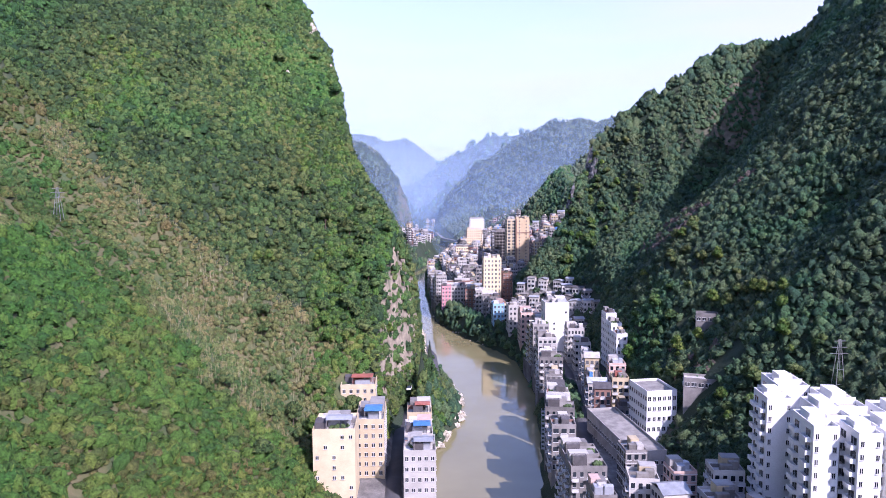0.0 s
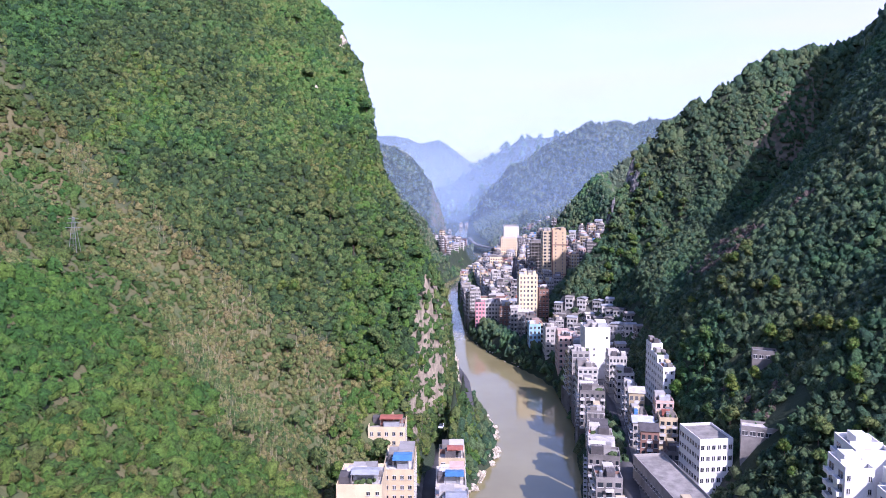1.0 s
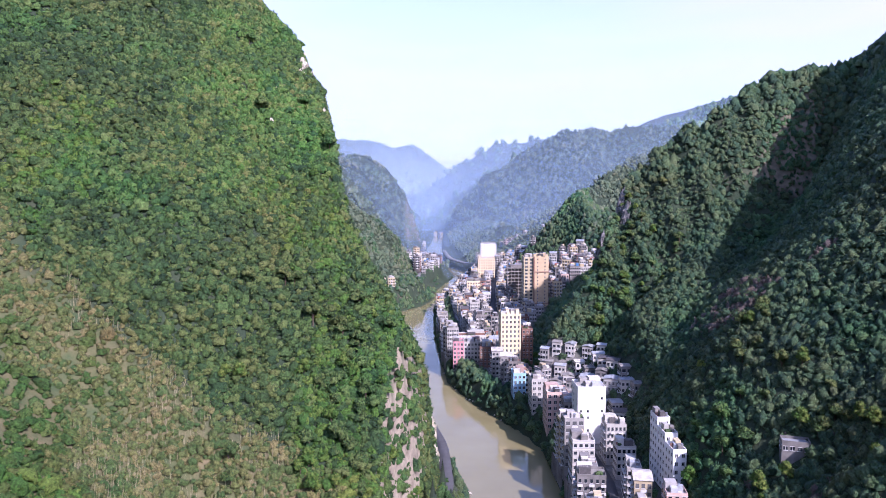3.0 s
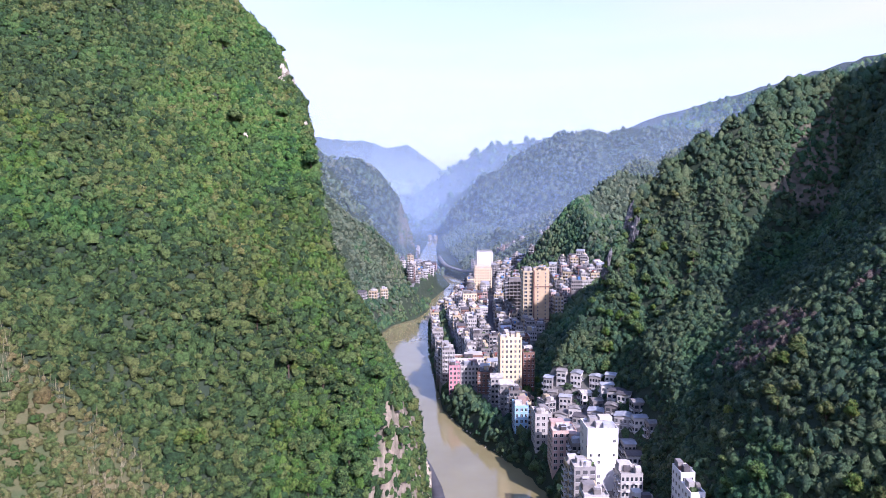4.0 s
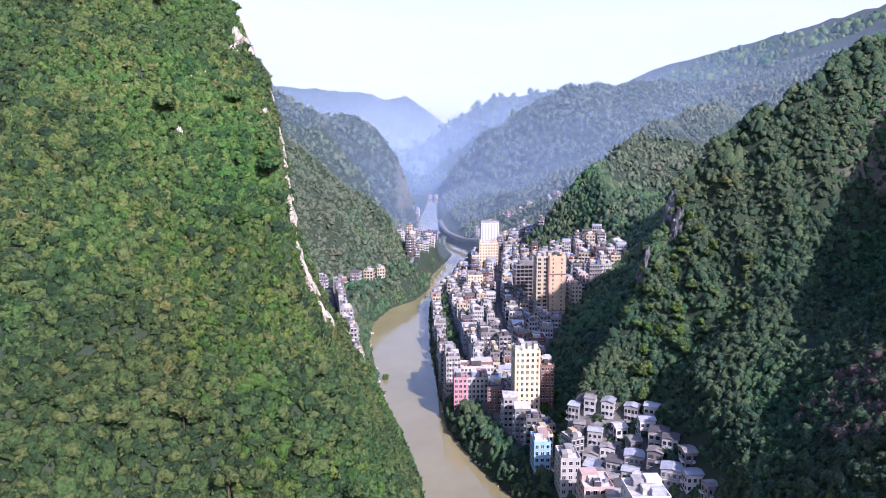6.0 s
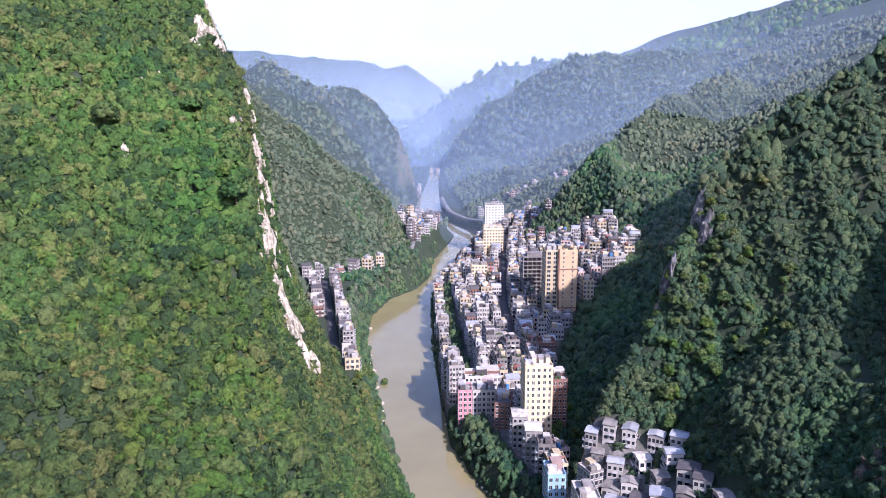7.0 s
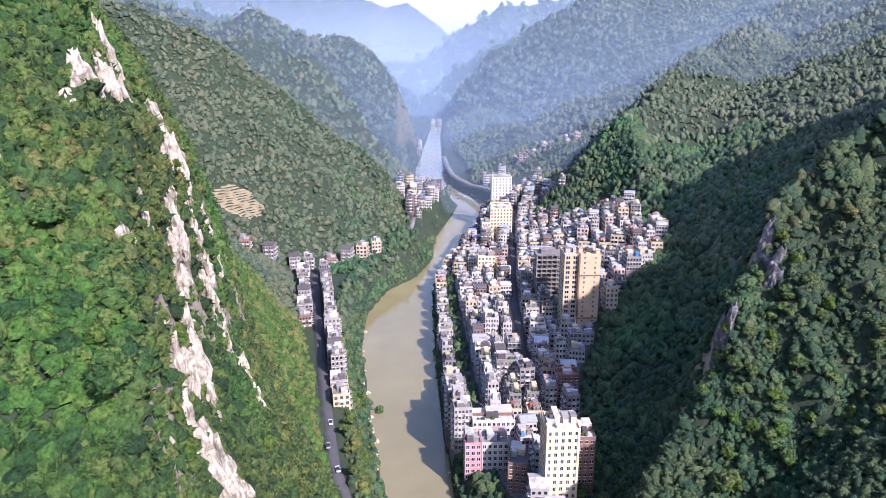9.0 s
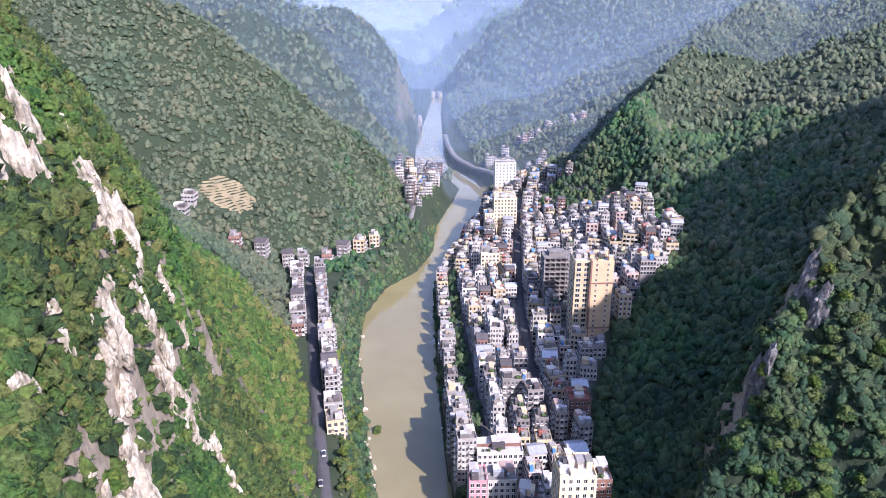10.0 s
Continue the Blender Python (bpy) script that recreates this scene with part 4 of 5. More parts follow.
def ribbon(name, line, half, lift, material, label, cat):
    """A strip of road that lies on the ground along a line of x, y."""
    v, f = [], []
    pts = [Vector((x, y, 0)) for x, y in line]
    for k, p in enumerate(pts):
        d = (pts[min(k + 1, len(pts) - 1)] - pts[max(k - 1, 0)]).normalized()
        n = Vector((d.y, -d.x, 0))
        z = float(max(height(p.x + n.x * s, p.y + n.y * s) for s in (-half, 0, half))) + lift
        for s in (-half, half):
            v += [(p.x + n.x * s, p.y + n.y * s, z), (p.x + n.x * s, p.y + n.y * s, z - 2.5)]
    for k in range(len(pts) - 1):
        a = 4 * k
        f += [(a, a + 2, a + 6, a + 4), (a + 1, a, a + 4, a + 5), (a + 2, a + 3, a + 7, a + 6)]
    tagged(new(name, mesh_of(name, v, f, material)), label, cat, kind="structure")


ribbon("road", [(street_main(y), y) for y in range(190, 1000, 8)], 2.6, 0.25, ASPHALT, "narrow asphalt street between the town rows", "road")
ribbon("road", [(street_upper(y), y) for y in range(545, 960, 8)], 2.6, 0.25, ASPHALT, "long straight asphalt street through the town", "road")
ribbon("road", [(road_west(y), y) for y in range(190, 752, 8)], 2.7, 0.3, ASPHALT, "grey valley road along the foot of the cliff", "road")
ribbon("road", [(-74, 760), (-62, 778), (-50, 789), (-34, 803), (-18, 843), (-6, 880), (-4, 920), (-4, 960)], 2.4, 0.3, PAVED, "pale road cut into the hillside", "road")

rng = random.Random(7)
PILE = finish("pillar", made(box, -0.35, 0.35, -0.35, 0.35, -9, 0.1), PAINT["raw"])
# riverside row, on stilts over the bank
y = 152.0
while y < 985:
    tall = rng.choice((5, 6, 6, 7)) if 330 < y < 580 else rng.choice((4, 5, 5)) if y < 330 else rng.choice((2, 3, 3))
    x = float(bank_right(y)) + (6.6 if y < 560 else 7.2)
    ob = None if 360 < y < 519 else place(x, y, tall, heading(bank_right, y), "SW", rng, base=9.5 if y < 580 else 9.0)
    if ob and 300 < y < 620:
        for k in range(5):
            part("pillar", PILE, None, ob).matrix_local = pose(-5.3, -4.4 + 2.2 * k, 0)
    y += rng.uniform(7.8, 9.6)
for x, y, n in ((46, 488, 5), (50, 474, 5), (53.5, 462, 5), (56, 452, 4), (70, 385, 5)):
    place(x, y, n, rng.uniform(-6, 6), "SW", rng, base=11, tight=False)
# rows along both sides of the main street, and up to the foot of the hills
for off, lo, hi, sizes in ((8.0, 200, 500, (3, 4, 4, 5)), (17.0, 205, 480, (2, 3, 3)), (8.0, 548, 980, (3, 4, 4)), (16.6, 552, 980, (3, 4, 4, 5)), (25, 560, 980, (3, 4, 4, 5))):
    y = lo
    while y < hi:
        x = street_main(y) + off
        if float(height(x, y)) < (17 if y < 520 else 40):
            place(x, y, rng.choice(sizes), heading(street_main, y) + rng.uniform(-3, 3), "SW", rng)
        y += rng.uniform(7.6, 9.8)
for off in (8, 17, 26, 35, 44, 53, 62, 72, 82, 92, 102, 112):
    y = 556.0 + 1.0 * off
    while y < 975 - 0.6 * off:
        x = street_upper(y) + off
        z = float(height(x, y))
        if z < 78 and x < along(y, (590, 80), (648, 118), (690, 155), (723, 172), (788, 172), (891, 146), (960, 126)):
            place(x, y, rng.choice((2, 2, 2, 3, 3, 4)) if off > 15 else rng.choice((3, 3, 4)), heading(street_upper, y) + rng.uniform(-14, 14), "SW", rng)
        y += rng.uniform(7.8, 10.5)
# houses that fill the yards behind the rows
for k in range(900):
    y = rng.uniform(500, 905)
    x = rng.uniform(street_main(y) + 4, street_upper(y) - 6) if y > 560 else rng.uniform(38, 74)
    if float(height(x, y)) < 40:
        place(x, y, rng.choice((3, 3, 4)) if y > 560 else rng.choice((3, 4, 5)), heading(street_main, y) + rng.uniform(-4, 4), "SW", rng, small=7.4)
# low crowded houses between the river row and the white towers
for k in range(110):
    x, y = rng.uniform(50, 90), rng.uniform(148, 236)
    if x > 77 and y > 195:
        continue
    if float(height(x, y)) < 22 and abs(x - street_main(y)) > 7:
        place(x, y, rng.choice((2, 2, 3, 3, 4)), rng.uniform(-14, 14), "SW", rng)
# old quarter in the hollow below the spur
for k in range(1500):
    x, y = rng.uniform(70, 112), rng.uniform(372, 456)
    z = float(height(x, y))
    if z < 38 and x < along(y, (372, 100), (400, 104), (440, 100), (456, 86)):
        place(x, y, 2, rng.choice((-25, 65, -25, 0)) + rng.uniform(-8, 8), "low", rng, base=z - 2.8)
# west bank rows
y = 560.0
while y < 745:
    place(road_west(y) + 7.6, y, rng.choice((2, 2, 3, 3, 4)), heading(road_west, y), "SE", rng)
    if y > 650:
        place(road_west(y) - 7.6, y, rng.choice((2, 2, 3)), heading(road_west, y), "SE", rng)
    y += rng.uniform(8.2, 10.5)
for x, y in ((-66, 772), (-55, 786), (-44, 796), (-34, 808), (-82, 764), (-92, 760), (-121, 754), (-115, 757), (-109, 759)):
    place(x, y, rng.choice((2, 3, 3)), rng.uniform(-20, 20), "SE", rng)
for x, y in ((-160, 754), (-160, 775), (-125, 752)):
    lo, hi = settle(x, y, 7, 7)
    place(x, y, 2, rng.uniform(-20, 20), "SE", rng, base=0.6 * lo + 0.4 * hi)
# far quarter on the inside of the bend, hamlets on the slopes
for k in range(160):
    x, y = rng.uniform(-22, 30), rng.uniform(905, 1075)
    if x < float(bank_left(y)) - 8 and float(height(x, y)) < 40:
        place(x, y, rng.choice((2, 3, 4, 5)), rng.uniform(-15, 15), "SW", rng)
place(-8, 1010, 8, 0, "SW", rng, tight=False)
for cx, cy, rx, ry, n in ((165, 1150, 42, 16, 22), (130, 1035, 14, 10, 4), (420, 1275, 26, 10, 9), (-16, 1440, 22, 40, 12), (50, 1900, 30, 60, 8), (95, 1100, 12, 16, 5)):
    for k in range(n * 2):
        place(cx + rng.uniform(-1, 1) * rx, cy + rng.uniform(-1, 1) * ry, rng.choice((2, 2, 3, 4)), rng.uniform(-20, 20), "SW", rng)


rows = [(o, m) for ob, m in FAR_TOWN for o in ob.children if not o.name.startswith("pillar")]
tagged(new("far_town", joined("far_town", [o for o, m in rows], [m for o, m in rows])), "crowd of white and grey town blocks in the distance", "buildings", kind="stuff")
# models never used are taken away again
for rows in KIT.values():
    for ob, *_, used in rows:
        if not used:
            for o in (*ob.children_recursive, ob):
                bpy.data.objects.remove(o)


def free_ground(p):
    """Which places lie clear of blocks and roads."""
    ok = np.ones(len(p), bool)
    for a, c, w, d in TAKEN:
        ok &= (np.abs(p[:, 0] - a) > w / 2 + 1.6) | (np.abs(p[:, 1] - c) > d / 2 + 1.6)
    ok &= (np.abs(p[:, 0] - road_line(p[:, 1])) > 4.4) | (p[:, 1] > 756) | (p[:, 1] < 180)
    ok &= ((p[:, 0] + 138) / 19) ** 2 + ((p[:, 1] - 791) / 16) ** 2 > 1
    return ok


# where limestone breaks through on the edge of the spur: x, y, size
BARE = ((-55, 396, 1.0), (-52, 387, 1.1), (-51, 390, 0.9), (-50, 398, 0.6), (-50, 406, 1.3), (-50, 413, 1.2), (-50, 425, 0.8), (-49, 428, 0.7), (-47, 408, 0.9), (-44, 375, 0.7), (-46, 407, 0.9),
        (-44, 393, 1.3), (-44, 389, 0.8), (-43, 386, 0.9), (-46, 412, 0.9), (-45, 417, 0.9), (-44, 422, 0.8), (-43, 424, 0.8), (-42, 363, 0.6), (-47, 458, 0.6), (-48, 435, 0.5), (-41, 384, 1.5),
        (-40, 375, 0.9), (-40, 371, 0.9), (-40, 424, 0.8), (-37, 370, 1.3), (-36, 370, 1.4), (-34.5, 376, 1.5), (-32.5, 372, 1.6), (-30, 372, 1.5), (-29, 365, 1.1), (-53, 380, 1.0))


def bare_rock(p):
    """The broken edge of the spur and the dark cliffs, where stone shows."""
    bare = np.zeros(len(p), bool)
    for x, y, size in BARE:
        bare |= np.hypot((p[:, 0] - x) / 1.3, (p[:, 1] - y) / 2.6) < size
    return bare | ((np.abs(p[:, 0] - 107) < 2.6) & (np.abs(p[:, 1] - 487) < 6)) | ((np.abs(p[:, 0] - 123) < 2.6) & (np.abs(p[:, 1] - 489) < 6))


def grove(name, n, box, seed, kinds, size, material, label, keep=None, low=9.0, steep=7.0, level=0.28):
    p, s = scatter(n, *box, seed, low, steep, level)
    p = p[free_ground(p)]
    if keep is not None:
        ok = keep(p)
        p = p[ok]
    q = np.random.RandomState(seed + 1)
    rad = size * (0.5 + 1.0 * q.rand(len(p)) ** 2)
    p[:, 2] += rad * (0.1 + 0.8 * q.rand(len(p)))
    return crowns(name, p, rad, kinds, material, label, seed + 2)


def scrub_edge(p):
    """How far a place lies below the forest's lower edge on the west slope."""
    return 238 - 0.36 * p[:, 0] + 12 * fbm(p[:, 0], p[:, 1], 40.0, 3, 21) - p[:, 1]


def is_scrub(p):
    """Lower west slope: grass and scrub between the bare stalks."""
    return (scrub_edge(p) > 0) & (p[:, 0] < 0)


def is_dry(p):
    """The yellowed belt below the forest, uneven and broken up."""
    return is_scrub(p) & (fbm(p[:, 0], p[:, 1], 24.0, 4, 63) > (scrub_edge(p) - 40) / 60)


grove("forest", 78000, (-235, 12, 150, 480), 1, NEAR, 1.3, FOREST, "dense dark green broadleaf forest on the steep spur", lambda p: ~is_scrub(p) & ~bare_rock(p) & ~((p[:, 1] > 322 - 0.5 * (p[:, 0] + 40)) & (p[:, 0] > -95) & (p[:, 1] < 440) & (fbm(p[:, 0], p[:, 1], 9.0, 2, 33) > -0.1)))
grove("thicket", 16000, (-98, -12, 312, 450), 40, NEAR_LOW, 1.15, OLIVE, "fresh yellow-green bushes along the crest of the spur", lambda p: ~bare_rock(p), 9.0, 30.0)
grove("forest", 15000, (-50, 16, 262, 470), 36, MIDDLE, 1.45, FOREST, "forest hanging on the steep foot of the spur", lambda p: (slope_of(p[:, 0], p[:, 1]) > 1.7) & ~bare_rock(p), 3.0, 60.0)
grove("scrub", 15000, (-220, 0, 70, 330), 4, NEAR_LOW, 1.35, SCRUB, "rough green scrub on the lower slope", lambda p: is_scrub(p) & ~is_dry(p))
grove("scrub", 30000, (-190, -20, 130, 320), 54, BEYOND, 0.95, DRY, "yellowed scrub and dry grass in a belt below the forest", is_dry)
grove("scrub", 5000, (-160, -24, 90, 215), 50, NEAR_LOW, 1.7, BRIGHT, "bright green bushes low on the slope", lambda p: is_scrub(p) & ~is_dry(p) & (fbm(p[:, 0], p[:, 1], 50.0, 3, 57) + (190 - p[:, 1]) / 50 > 0))
grove("forest", 39000, (74, 262, 130, 545), 7, MIDDLE, 1.42, HAZED_FOREST, "dark green forest on the mountainside above the town", lambda p: ~bare_rock(p))
grove("forest", 15000, (-330, 0, 640, 1000), 10, BEYOND, 1.85, HAZED_HILL, "grey-green woods on the slopes above the road, haze in their colour")
grove("thicket", 9000, (-150, -20, 440, 650), 12, BEYOND, 1.6, OLIVE, "fresh green woods on the slope above the road")
grove("bank_trees", 16000, (-60, 70, 260, 800), 30, FAR, 1.7, HAZED_FOREST, "leafy bushes on the steep river bank", lambda p: (np.maximum(bank_left(p[:, 1]) - p[:, 0], p[:, 0] - bank_right(p[:, 1])) < 17), 1.2, 7.0, -0.5)
grove("forest", 15000, (76, 300, 492, 870), 44, FAR, 2.1, HAZED_FOREST, "dark forest in the shade behind the spur", lambda p: p[:, 0] > along(p[:, 1], (500, 72), (560, 77), (648, 113), (690, 154), (790, 172), (870, 150)), 9.0, 9.0, -0.5)
grove("forest", 19000, (70, 560, 560, 1250), 13, FAR, 2.15, HAZED_HILL, "forest on the hills behind the town", lambda p: (p[:, 1] > 860) | (p[:, 0] > 175))
grove("forest", 12000, (-700, 60, 1000, 1700), 16, FAR, 3.1, HAZED_HILL, "hazy forest on far slopes")
grove("forest", 12000, (20, 900, 1200, 2000), 19, FAR, 3.2, HAZED_HILL, "hazy forest on far slopes")
grove("forest", 5000, (-1200, 1300, 1900, 3200), 22, FAR, 9.0, FOREST, "hazy forest on the farthest ranges")

grove("forest", 9000, (-140, -25, 205, 330), 94, NEAR, 1.3, BRIGHT, "fresh green trees among the darker forest", lambda p: ~is_scrub(p) & (fbm(p[:, 0], p[:, 1], 34.0, 3, 95) > 0.1))
grove("forest", 1500, (60, 92, 448, 545), 96, MIDDLE, 1.7, HAZED_FOREST, "trees at the foot of the spur behind the riverside blocks", None, 9.0, 9.0, -0.5)
grove("scrub", 1600, (-36, 12, 232, 300), 99, NEAR_LOW, 1.3, BRIGHT, "green bushes round the houses by the road", None, 3.0, 9.0, -0.5)
grove("forest", 2500, (104, 200, 838, 930), 110, FAR, 2.2, HAZED_FOREST, "trees at the foot of the hill behind the town", None, 9.0, 9.0, -0.5)
grove("bank_trees", 2600, (-70, 20, 745, 1010), 113, FAR, 1.9, HAZED_FOREST, "trees and bushes on the green bank up the valley", lambda p: fbm(p[:, 0], p[:, 1], 22.0, 3, 114) > -0.25, 1.2, 9.0, -0.5)
grove("faded_trees", 260, (120, 146, 332, 366), 90, MIDDLE, 1.5, BROWN, "patch of brownish bare-twigged trees on the rib")
grove("faded_trees", 1500, (100, 170, 230, 330), 92, MIDDLE, 1.3, BROWN, "brownish trees between the green ones", lambda p: fbm(p[:, 0], p[:, 1], 30.0, 3, 93) > 0.45)
grove("forest", 3000, (-520, -230, 40, 460), 70, FAR, 3.4, FOREST, "forest high on the western mountainside")
grove("forest", 3000, (84, 330, -80, 135), 72, FAR, 3.0, HAZED_FOREST, "forest on the eastern mountainside down the valley", None, 9.0, 9.0, -0.5)
grove("forest", 9000, (250, 370, 250, 560), 98, FAR, 2.2, HAZED_FOREST, "forest in the ravine above the rib")
grove("forest", 2600, (255, 520, 100, 560), 74, FAR, 3.6, HAZED_FOREST, "forest high on the eastern mountainside")
grove("scrub", 3500, (-240, -10, -60, 92), 76, FAR, 2.3, SCRUB, "green scrub on the slope down the valley")


# ---------------------------------------------------------------- rock
def crag_mesh(seed):
    """A broken limestone face: ribs, ledges and cracks."""
    bm = bmesh.new()
    bmesh.ops.create_icosphere(bm, subdivisions=3, radius=1.0)
    for v in bm.verts:
        q = v.co * 1.5 + Vector((seed * 7.3, 0, 0))
        rib = abs(noise.noise(Vector((q.x * 2.6, q.y * 2.6, q.z * 0.6))))
        ledge = noise.noise(Vector((q.x, q.y, q.z * 3.5)))
        cell = noise.cell(q * 2.6)
        v.co *= 1 + 0.45 * noise.noise(q) - 0.5 * rib + 0.16 * ledge + 0.16 * cell + 0.10 * noise.noise(q * 6)
    return finish("rock", bm, ROCK)


CRAGS = [crag_mesh(k) for k in range(7)]
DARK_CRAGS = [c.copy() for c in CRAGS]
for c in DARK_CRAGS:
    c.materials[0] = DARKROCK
rock_rng = random.Random(31)


def crag(x, y, wide, tall, deep, label, group, sink=0.25, turn=None, kinds=None):
    ob = new("rock_outcrop", rock_rng.choice(kinds or CRAGS))
    z = float(height(x, y))
    ob.matrix_basis = pose(x, y, z + tall * (0.5 - sink), rock_rng.uniform(-14, 14), rock_rng.uniform(-10, 10), rock_rng.uniform(0, 360) if turn is None else turn) @ Matrix.Diagonal((wide, deep, tall, 1))
    return tagged(ob, label, "rock", group)


def rock_face(x, y, wide, tall, deep, label, group, kinds=None):
    """A bare face that lies in the slope: its breadth along the slope, its length up and down it."""
    e = 1.5
    gx_, gy_ = float(height(x + e, y) - height(x - e, y)) / (2 * e), float(height(x, y + e) - height(x, y - e)) / (2 * e)
    out = Vector((-gx_, -gy_, 1.0)).normalized()
    up = Vector((gx_, gy_, gx_ * gx_ + gy_ * gy_))
    up = (up.normalized() * 0.8 + Vector((0, 0, 0.5))).normalized()
    out = (out - up * out.dot(up)).normalized()
    side = out.cross(up)
    m = Matrix((side, out, up)).transposed().to_4x4()
    m.translation = Vector((x, y, float(height(x, y)))) + out * 0.25
    ob = new("rock_outcrop", rock_rng.choice(kinds or CRAGS))
    ob.matrix_basis = m @ pose(0, 0, 0, rock_rng.uniform(-8, 8), rock_rng.uniform(-16, 16), rock_rng.uniform(-12, 12)) @ Matrix.Diagonal((wide, deep, tall, 1))
    return tagged(ob, label, "rock", group)


# cream faces broken up by bushes, on the edge of the spur
for x, y, size in BARE:
    for k in range(int(2 + 2.4 * size)):
        s = size * rock_rng.uniform(0.6, 1.15)
        rock_face(x + rock_rng.gauss(0, 0.7) * size, y + rock_rng.gauss(0, 1.7) * size, 2.05 * s, 4.3 * s * rock_rng.uniform(0.8, 1.4), 1.35 * s, "cream limestone face bared on the wooded spur", "limestone faces")
for k in range(60):
    s = rock_rng.uniform(0.35, 0.85)
    rock_face(rock_rng.uniform(-62, -28), rock_rng.uniform(345, 430), 1.1 * s, 2.6 * s, 1.0 * s, "small pale rock among the bushes", "limestone faces")
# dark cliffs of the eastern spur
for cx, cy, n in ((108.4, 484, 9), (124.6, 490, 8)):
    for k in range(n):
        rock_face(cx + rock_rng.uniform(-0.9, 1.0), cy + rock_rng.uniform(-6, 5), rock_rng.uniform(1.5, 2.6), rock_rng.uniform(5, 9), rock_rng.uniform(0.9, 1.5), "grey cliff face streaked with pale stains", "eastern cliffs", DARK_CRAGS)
# scar above the road
for x, y, w, tall in ((3.5, 372, 1.5, 7), (3.5, 362, 1.6, 8), (4.5, 350, 1.4, 6), (3.5, 340, 1.4, 6)):
    crag(x, y, w, tall, 1.8, "brown and cream rock scar above the road", "road cutting", 0.2)
# boulders and shingle by the water
for k in range(86):
    y = rock_rng.choice((rock_rng.uniform(246, 350), rock_rng.uniform(268, 335), rock_rng.uniform(535, 700)))
    x = float(bank_left(y)) - abs(rock_rng.gauss(0, 2.2)) + 0.6
    s = rock_rng.uniform(0.5, 1.9)
    crag(x, y, s, s * 0.8, s, "pale boulder on the river bank", "river boulders", 0.3)
for k in range(20):
    y = rock_rng.uniform(430, 600)
    s = rock_rng.uniform(0.4, 1.1)
    crag(float(bank_right(y)) + rock_rng.uniform(-0.3, 1.2), y, s, s * 0.8, s, "grey boulder on the river bank", "river boulders", 0.3)


# ---------------------------------------------------------------- single trees
def tree_model(seed, material):
    r = random.Random(seed)
    root = new("tree")
    bm = bmesh.new()
    cyl(bm, 0, 0, -1.0, 3.2, 0.2, 7, 0.13)
    for k in range(3):
        a = 2.1 * k + r.random()
        q = [Vector((0, 0, 2.2)), Vector((math.cos(a) * 1.3, math.sin(a) * 1.3, 4.2))]
        side = Vector((-math.sin(a), math.cos(a), 0)) * 0.07
        v = [bm.verts.new(p) for p in (q[0] - side, q[0] + side, q[1] + side * 0.4, q[1] - side * 0.4)]
        bm.faces.new(v)
        bm.faces.new([bm.verts.new(p.co + Vector((0, 0, 0.12))) for p in v])
    part("trunk", bm, BARK, root)
    vv, ff, base = [], [], 0
    for k in range(5):
        vs, fs = tufted(2, seed * 9 + k, 70, 0.32)
        a = 2.4 * k + r.random()
        rad = r.uniform(1.1, 1.7)
        vv.append(vs * rad + (math.cos(a) * 1.3 * (k > 0), math.sin(a) * 1.3 * (k > 0), 4.4 + r.uniform(-0.7, 0.9) + (0.9 if k == 0 else 0)))
        ff.append(fs + base)
        base += len(vs)
    part("crown", mesh_of("crown", np.concatenate(vv), np.concatenate(ff), material, True), None, root)
    return root


tree_rng = random.Random(77)
TREES = [[tree_model(k, (FOREST, BRIGHT, FOREST, FOREST)[k % 4]), False, ("dark green", "fresh green", "deep green", "dark green")[k % 4]] for k in range(8)]


def plant(x, y, scale):
    row = tree_rng.choice(TREES)
    m = pose(x, y, float(height(x, y)) - 0.3, 0, 0, tree_rng.uniform(0, 360)) @ Matrix.Diagonal((scale, scale, scale * tree_rng.uniform(0.9, 1.2), 1))
    ob = copy_thing(row[0], m) if row[1] else row[0]
    if not row[1]:
        ob.matrix_basis = m
        row[1] = True
    tagged(ob, f"{row[2]} broadleaf tree rising from the mountainside", "tree", "single trees")


for x0, x1, y0, y1, n in ((-78, -26, 325, 440, 26), (96, 150, 440, 492, 60), (90, 130, 200, 330, 60), (-60, -20, 180, 300, 40), (-34, -9, 246, 292, 40), (58, 80, 470, 520, 16), (-34, -20, 500, 600, 24)):
    for k in range(n):
        x, y = tree_rng.uniform(x0, x1), tree_rng.uniform(y0, y1)
        if free_ground(np.array([[x, y, 0.0]]))[0]:
            plant(x, y, tree_rng.uniform(0.65, 1.15))

# bare stalks standing in the yellow scrub
r = np.random.RandomState(8)
x, y = r.uniform(-160, -34, 12000), r.uniform(165, 300, 12000)
ok = is_dry(np.stack([x, y], 1)) & (fbm(x, y, 20.0, 3, 50) > 0.15)
x, y = x[ok], y[ok]
z, tall, w = height(x, y), r.uniform(1.6, 4.6, len(x)), 0.06
lean = r.normal(0, 0.3, (len(x), 2))
low = np.stack([np.stack([x + a, y + c, z], 1) for a, c in ((-w, -w), (w, -w), (0, w))], 1)
top = np.stack([x + lean[:, 0], y + lean[:, 1], z + tall], 1)[:, None]
v = np.concatenate([low, top], 1).reshape(-1, 3)
k = np.arange(len(x))[:, None, None] * 4
f = (k + np.array([[0, 1, 3], [1, 2, 3], [2, 0, 3]])).reshape(-1, 3)
STALK = plain("dry stalks", (0.30, 0.27, 0.15), 0.9, 0, 0.3, 1.0)
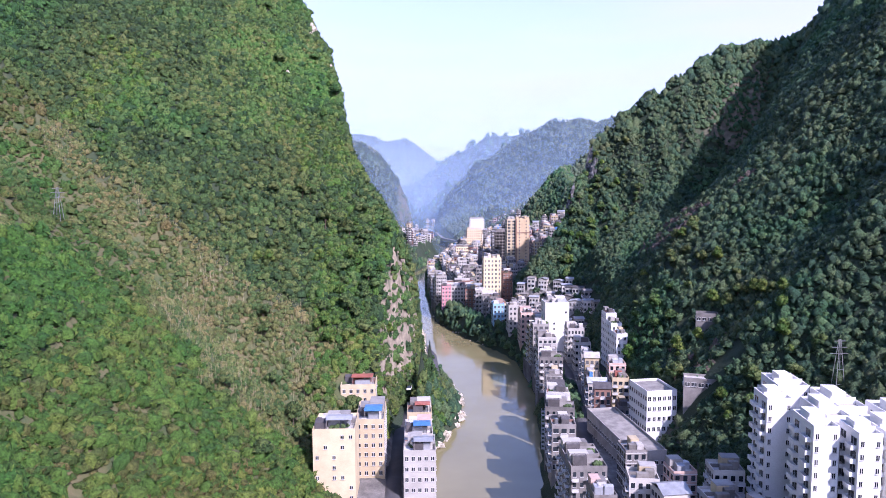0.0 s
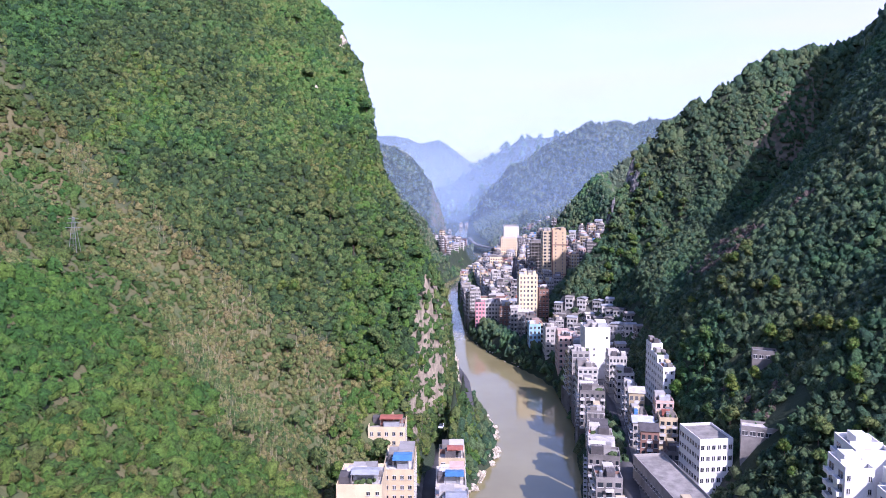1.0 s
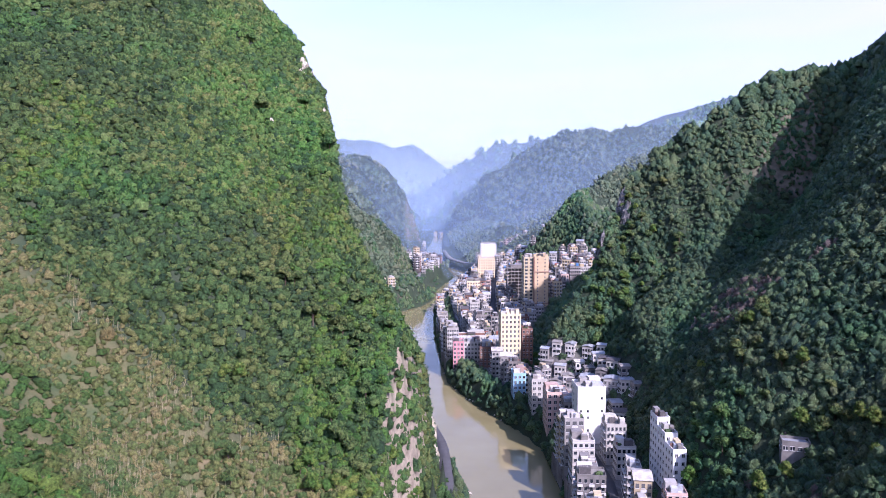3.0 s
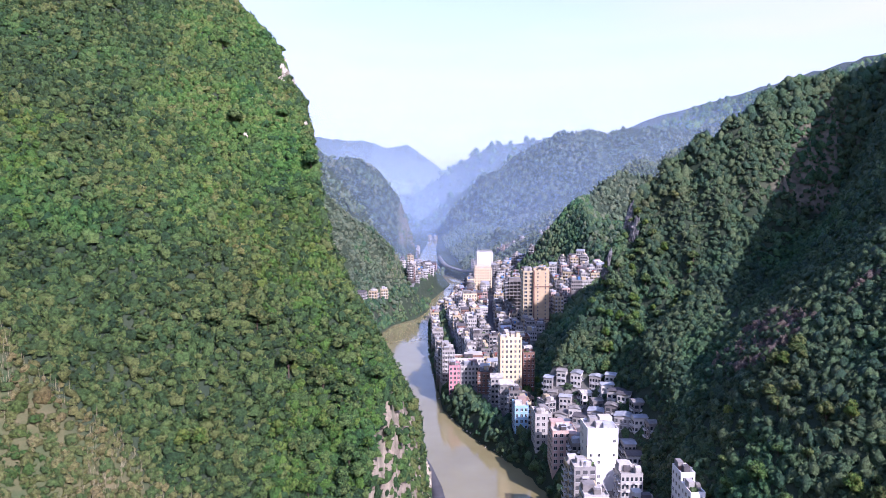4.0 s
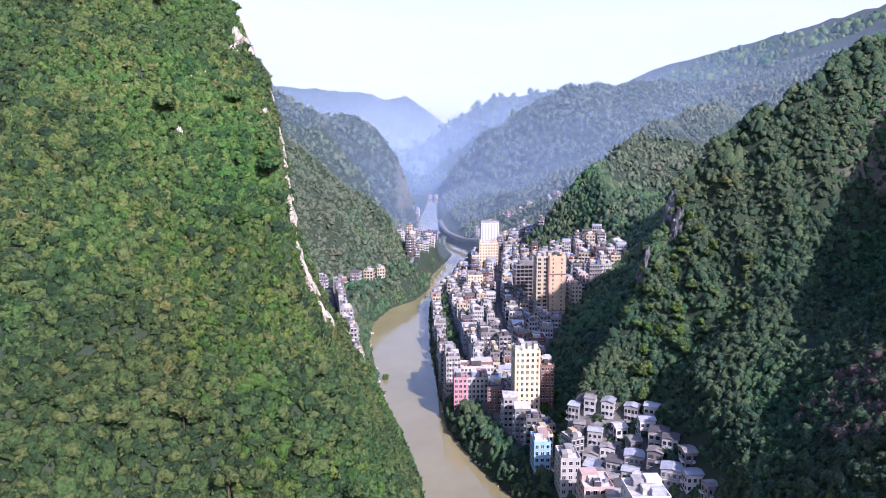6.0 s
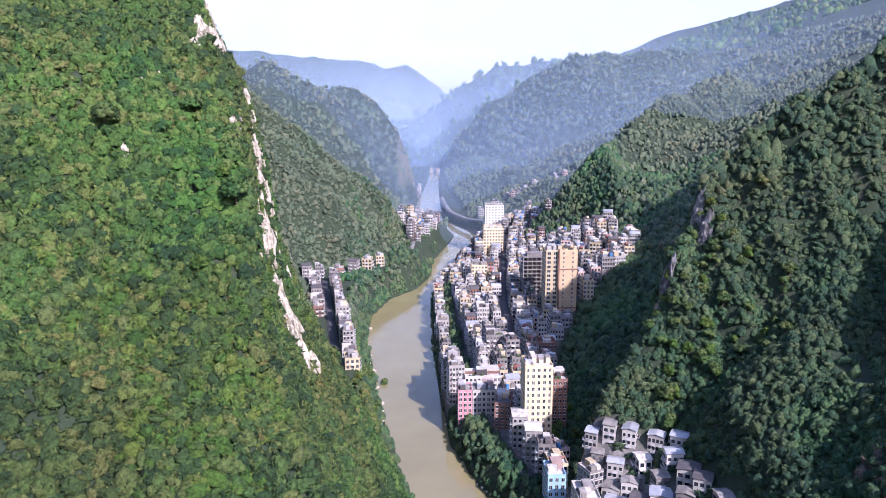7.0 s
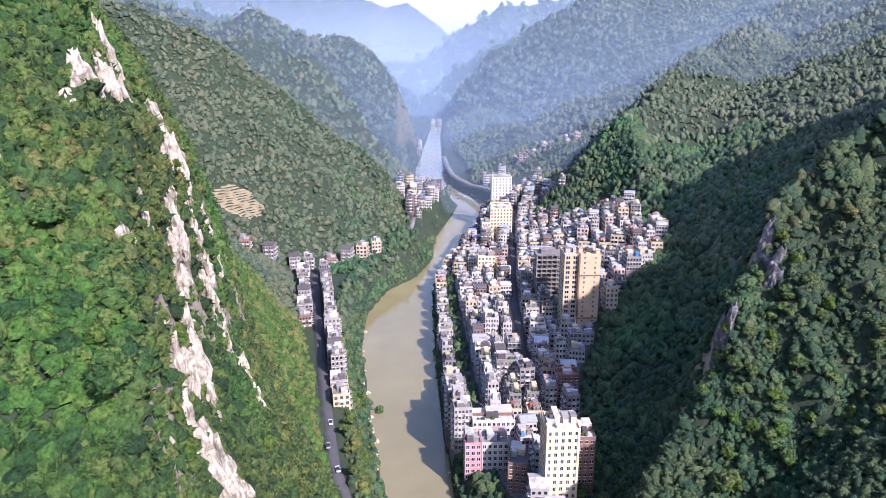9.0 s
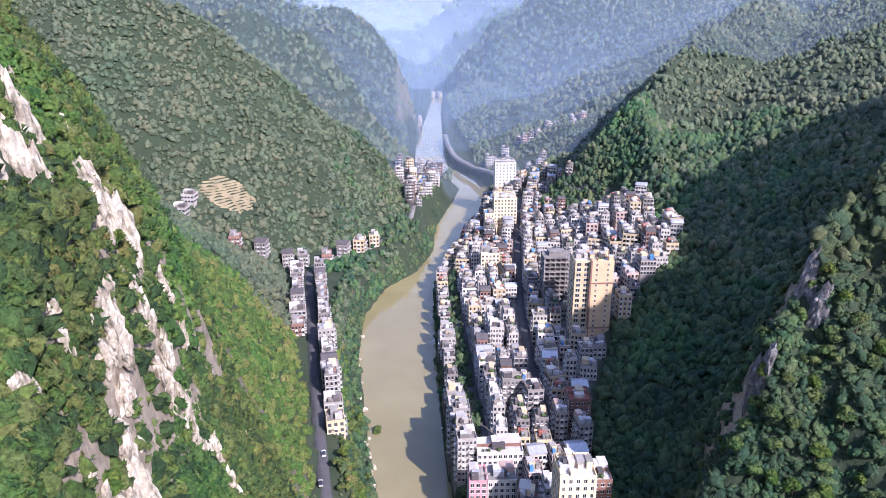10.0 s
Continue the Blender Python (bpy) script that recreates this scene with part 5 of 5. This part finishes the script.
tagged(new("dry_stalks", mesh_of("dry_stalks", v, f, STALK)), "thin dry stalks standing in yellow scrub", "stalks", kind="stuff")

# terraced field on the western hillside
TERRACE = plain("ploughed earth", (0.25, 0.21, 0.12), 0.95, 0, 0.35, 0.12)
a = np.linspace(-1, 1, 44)
A, B = np.meshgrid(a, a)
R = np.maximum(np.hypot(A, B), 1e-6)
S = np.maximum(np.abs(A), np.abs(B)) / R
W = 1 + 0.22 * fbm(A * 30, B * 30, 22.0, 3, 90)
x, y = -138 + 18 * A * S * W, 791 + 15 * B * S * W
z = height(x, y)
z = np.floor(z / 1.6) * 1.6 + np.clip((z % 1.6) / 1.6 * 3 - 2, 0, 1) * 1.6 + 0.7
k = (np.arange(43)[:, None] * 44 + np.arange(43)).ravel()
tagged(new("field", mesh_of("field", np.stack([x.ravel(), y.ravel(), z.ravel()], 1), np.stack([k, k + 1, k + 45, k + 44], 1), TERRACE)), "stepped brown terraced field on the hillside", "field", kind="structure")


# ---------------------------------------------------------------- pylons, viaduct
def pylon(x, y, tall):
    root = new("pylon")
    root.matrix_basis = pose(x, y, float(height(x, y)) - 0.3)
    for sx in (-1, 1):
        for sy in (-1, 1):
            bm = bmesh.new()
            v = [bm.verts.new(p) for p in ((sx * 1.4, sy * 1.4, 0), (sx * 1.4 - 0.16 * sx, sy * 1.4, 0), (sx * 0.25 - 0.1 * sx, sy * 0.25, tall), (sx * 0.25, sy * 0.25, tall))]
            u = [bm.verts.new(p.co + Vector((0, -0.15 * sy, 0))) for p in v]
            for q in (v, u, (v[0], v[3], u[3], u[0]), (v[1], v[2], u[2], u[1])):
                bm.faces.new(q)
            part("leg", bm, STEEL, root)
    for z, w in ((tall * 0.72, 2.6), (tall * 0.84, 2.2), (tall * 0.96, 1.6)):
        part("arm", made(box, -w, w, -0.1, 0.1, z, z + 0.16), STEEL, root)
    for s in range(6):
        z = tall * s / 7
        g = 1.4 - (1.15) * z / tall
        part("brace", made(box, -g, g, -g, -g + 0.1, z, z + 0.1), STEEL, root)
    tagged(root, "grey steel lattice power pylon on a wooded slope", "pylon", "pylons")


pylon(120.5, 190, 15)
pylon(-118, 236, 12)

ribbon("bridge_deck", [(88, 1050), (84, 1067), (66, 1120), (52, 1160), (46, 1195), (42, 1260), (40, 1340)], 3.5, 6.0, PAVED, "grey road viaduct along the far river bank", "bridge")


# ---------------------------------------------------------------- cars on the valley road
TYRE = plain("tyre rubber", (0.03, 0.03, 0.03), 0.9, 0, 0.2, 3.0)
wheel_bm = bmesh.new()
bmesh.ops.create_cone(wheel_bm, cap_ends=True, segments=14, radius1=0.32, radius2=0.32, depth=0.22, matrix=pose(0, 0, 0, 0, 90, 0))
WHEEL = finish("wheel", wheel_bm, TYRE)


def car(x, y, turn, paint, label):
    root = new("car")
    root.matrix_basis = pose(x, y, max(float(height(x + a, y + c)) for a in (-2.7, 0, 2.7) for c in (-2, 0, 2)) + 0.32, 0, 0, turn)
    bm = bmesh.new()
    box(bm, -0.85, 0.85, -2.1, 2.1, 0.35, 0.85)
    bmesh.ops.bevel(bm, geom=bm.edges[:], offset=0.12, segments=2, affect="EDGES")
    part("body", bm, paint, root)
    bm = bmesh.new()
    v = [bm.verts.new(p) for p in ((-0.78, -1.5, 0.84), (0.78, -1.5, 0.84), (0.78, 1.1, 0.84), (-0.78, 1.1, 0.84), (-0.62, -0.9, 1.42), (0.62, -0.9, 1.42), (0.62, 0.5, 1.42), (-0.62, 0.5, 1.42))]
    for q in ((4, 5, 6, 7), (0, 1, 5, 4), (1, 2, 6, 5), (2, 3, 7, 6), (3, 0, 4, 7), (3, 2, 1, 0)):
        bm.faces.new([v[n] for n in q])
    part("cabin", bm, GLASS, root, "dark glazed cabin")
    for sx in (-0.8, 0.8):
        for sy in (-1.3, 1.3):
            part("wheel", WHEEL, None, root).matrix_local = pose(sx, sy, 0.32)
    tagged(root, label, "car", "cars on the road")


for y, side, paint, label in ((508, 1.2, "bright", "white car on the valley road"), (520, -1.2, "grey", "grey car on the valley road"), (472, 1.2, "brick", "dark red car on the valley road"),
                              (540, 1.2, "bright", "white car parked below the houses"), (268, 1.2, "bright", "white car on the road below the cliff"), (292, -1.2, "blue", "blue car on the road below the cliff")):
    car(road_west(y) + side, y, heading(road_west, y), PAINT[paint], label)
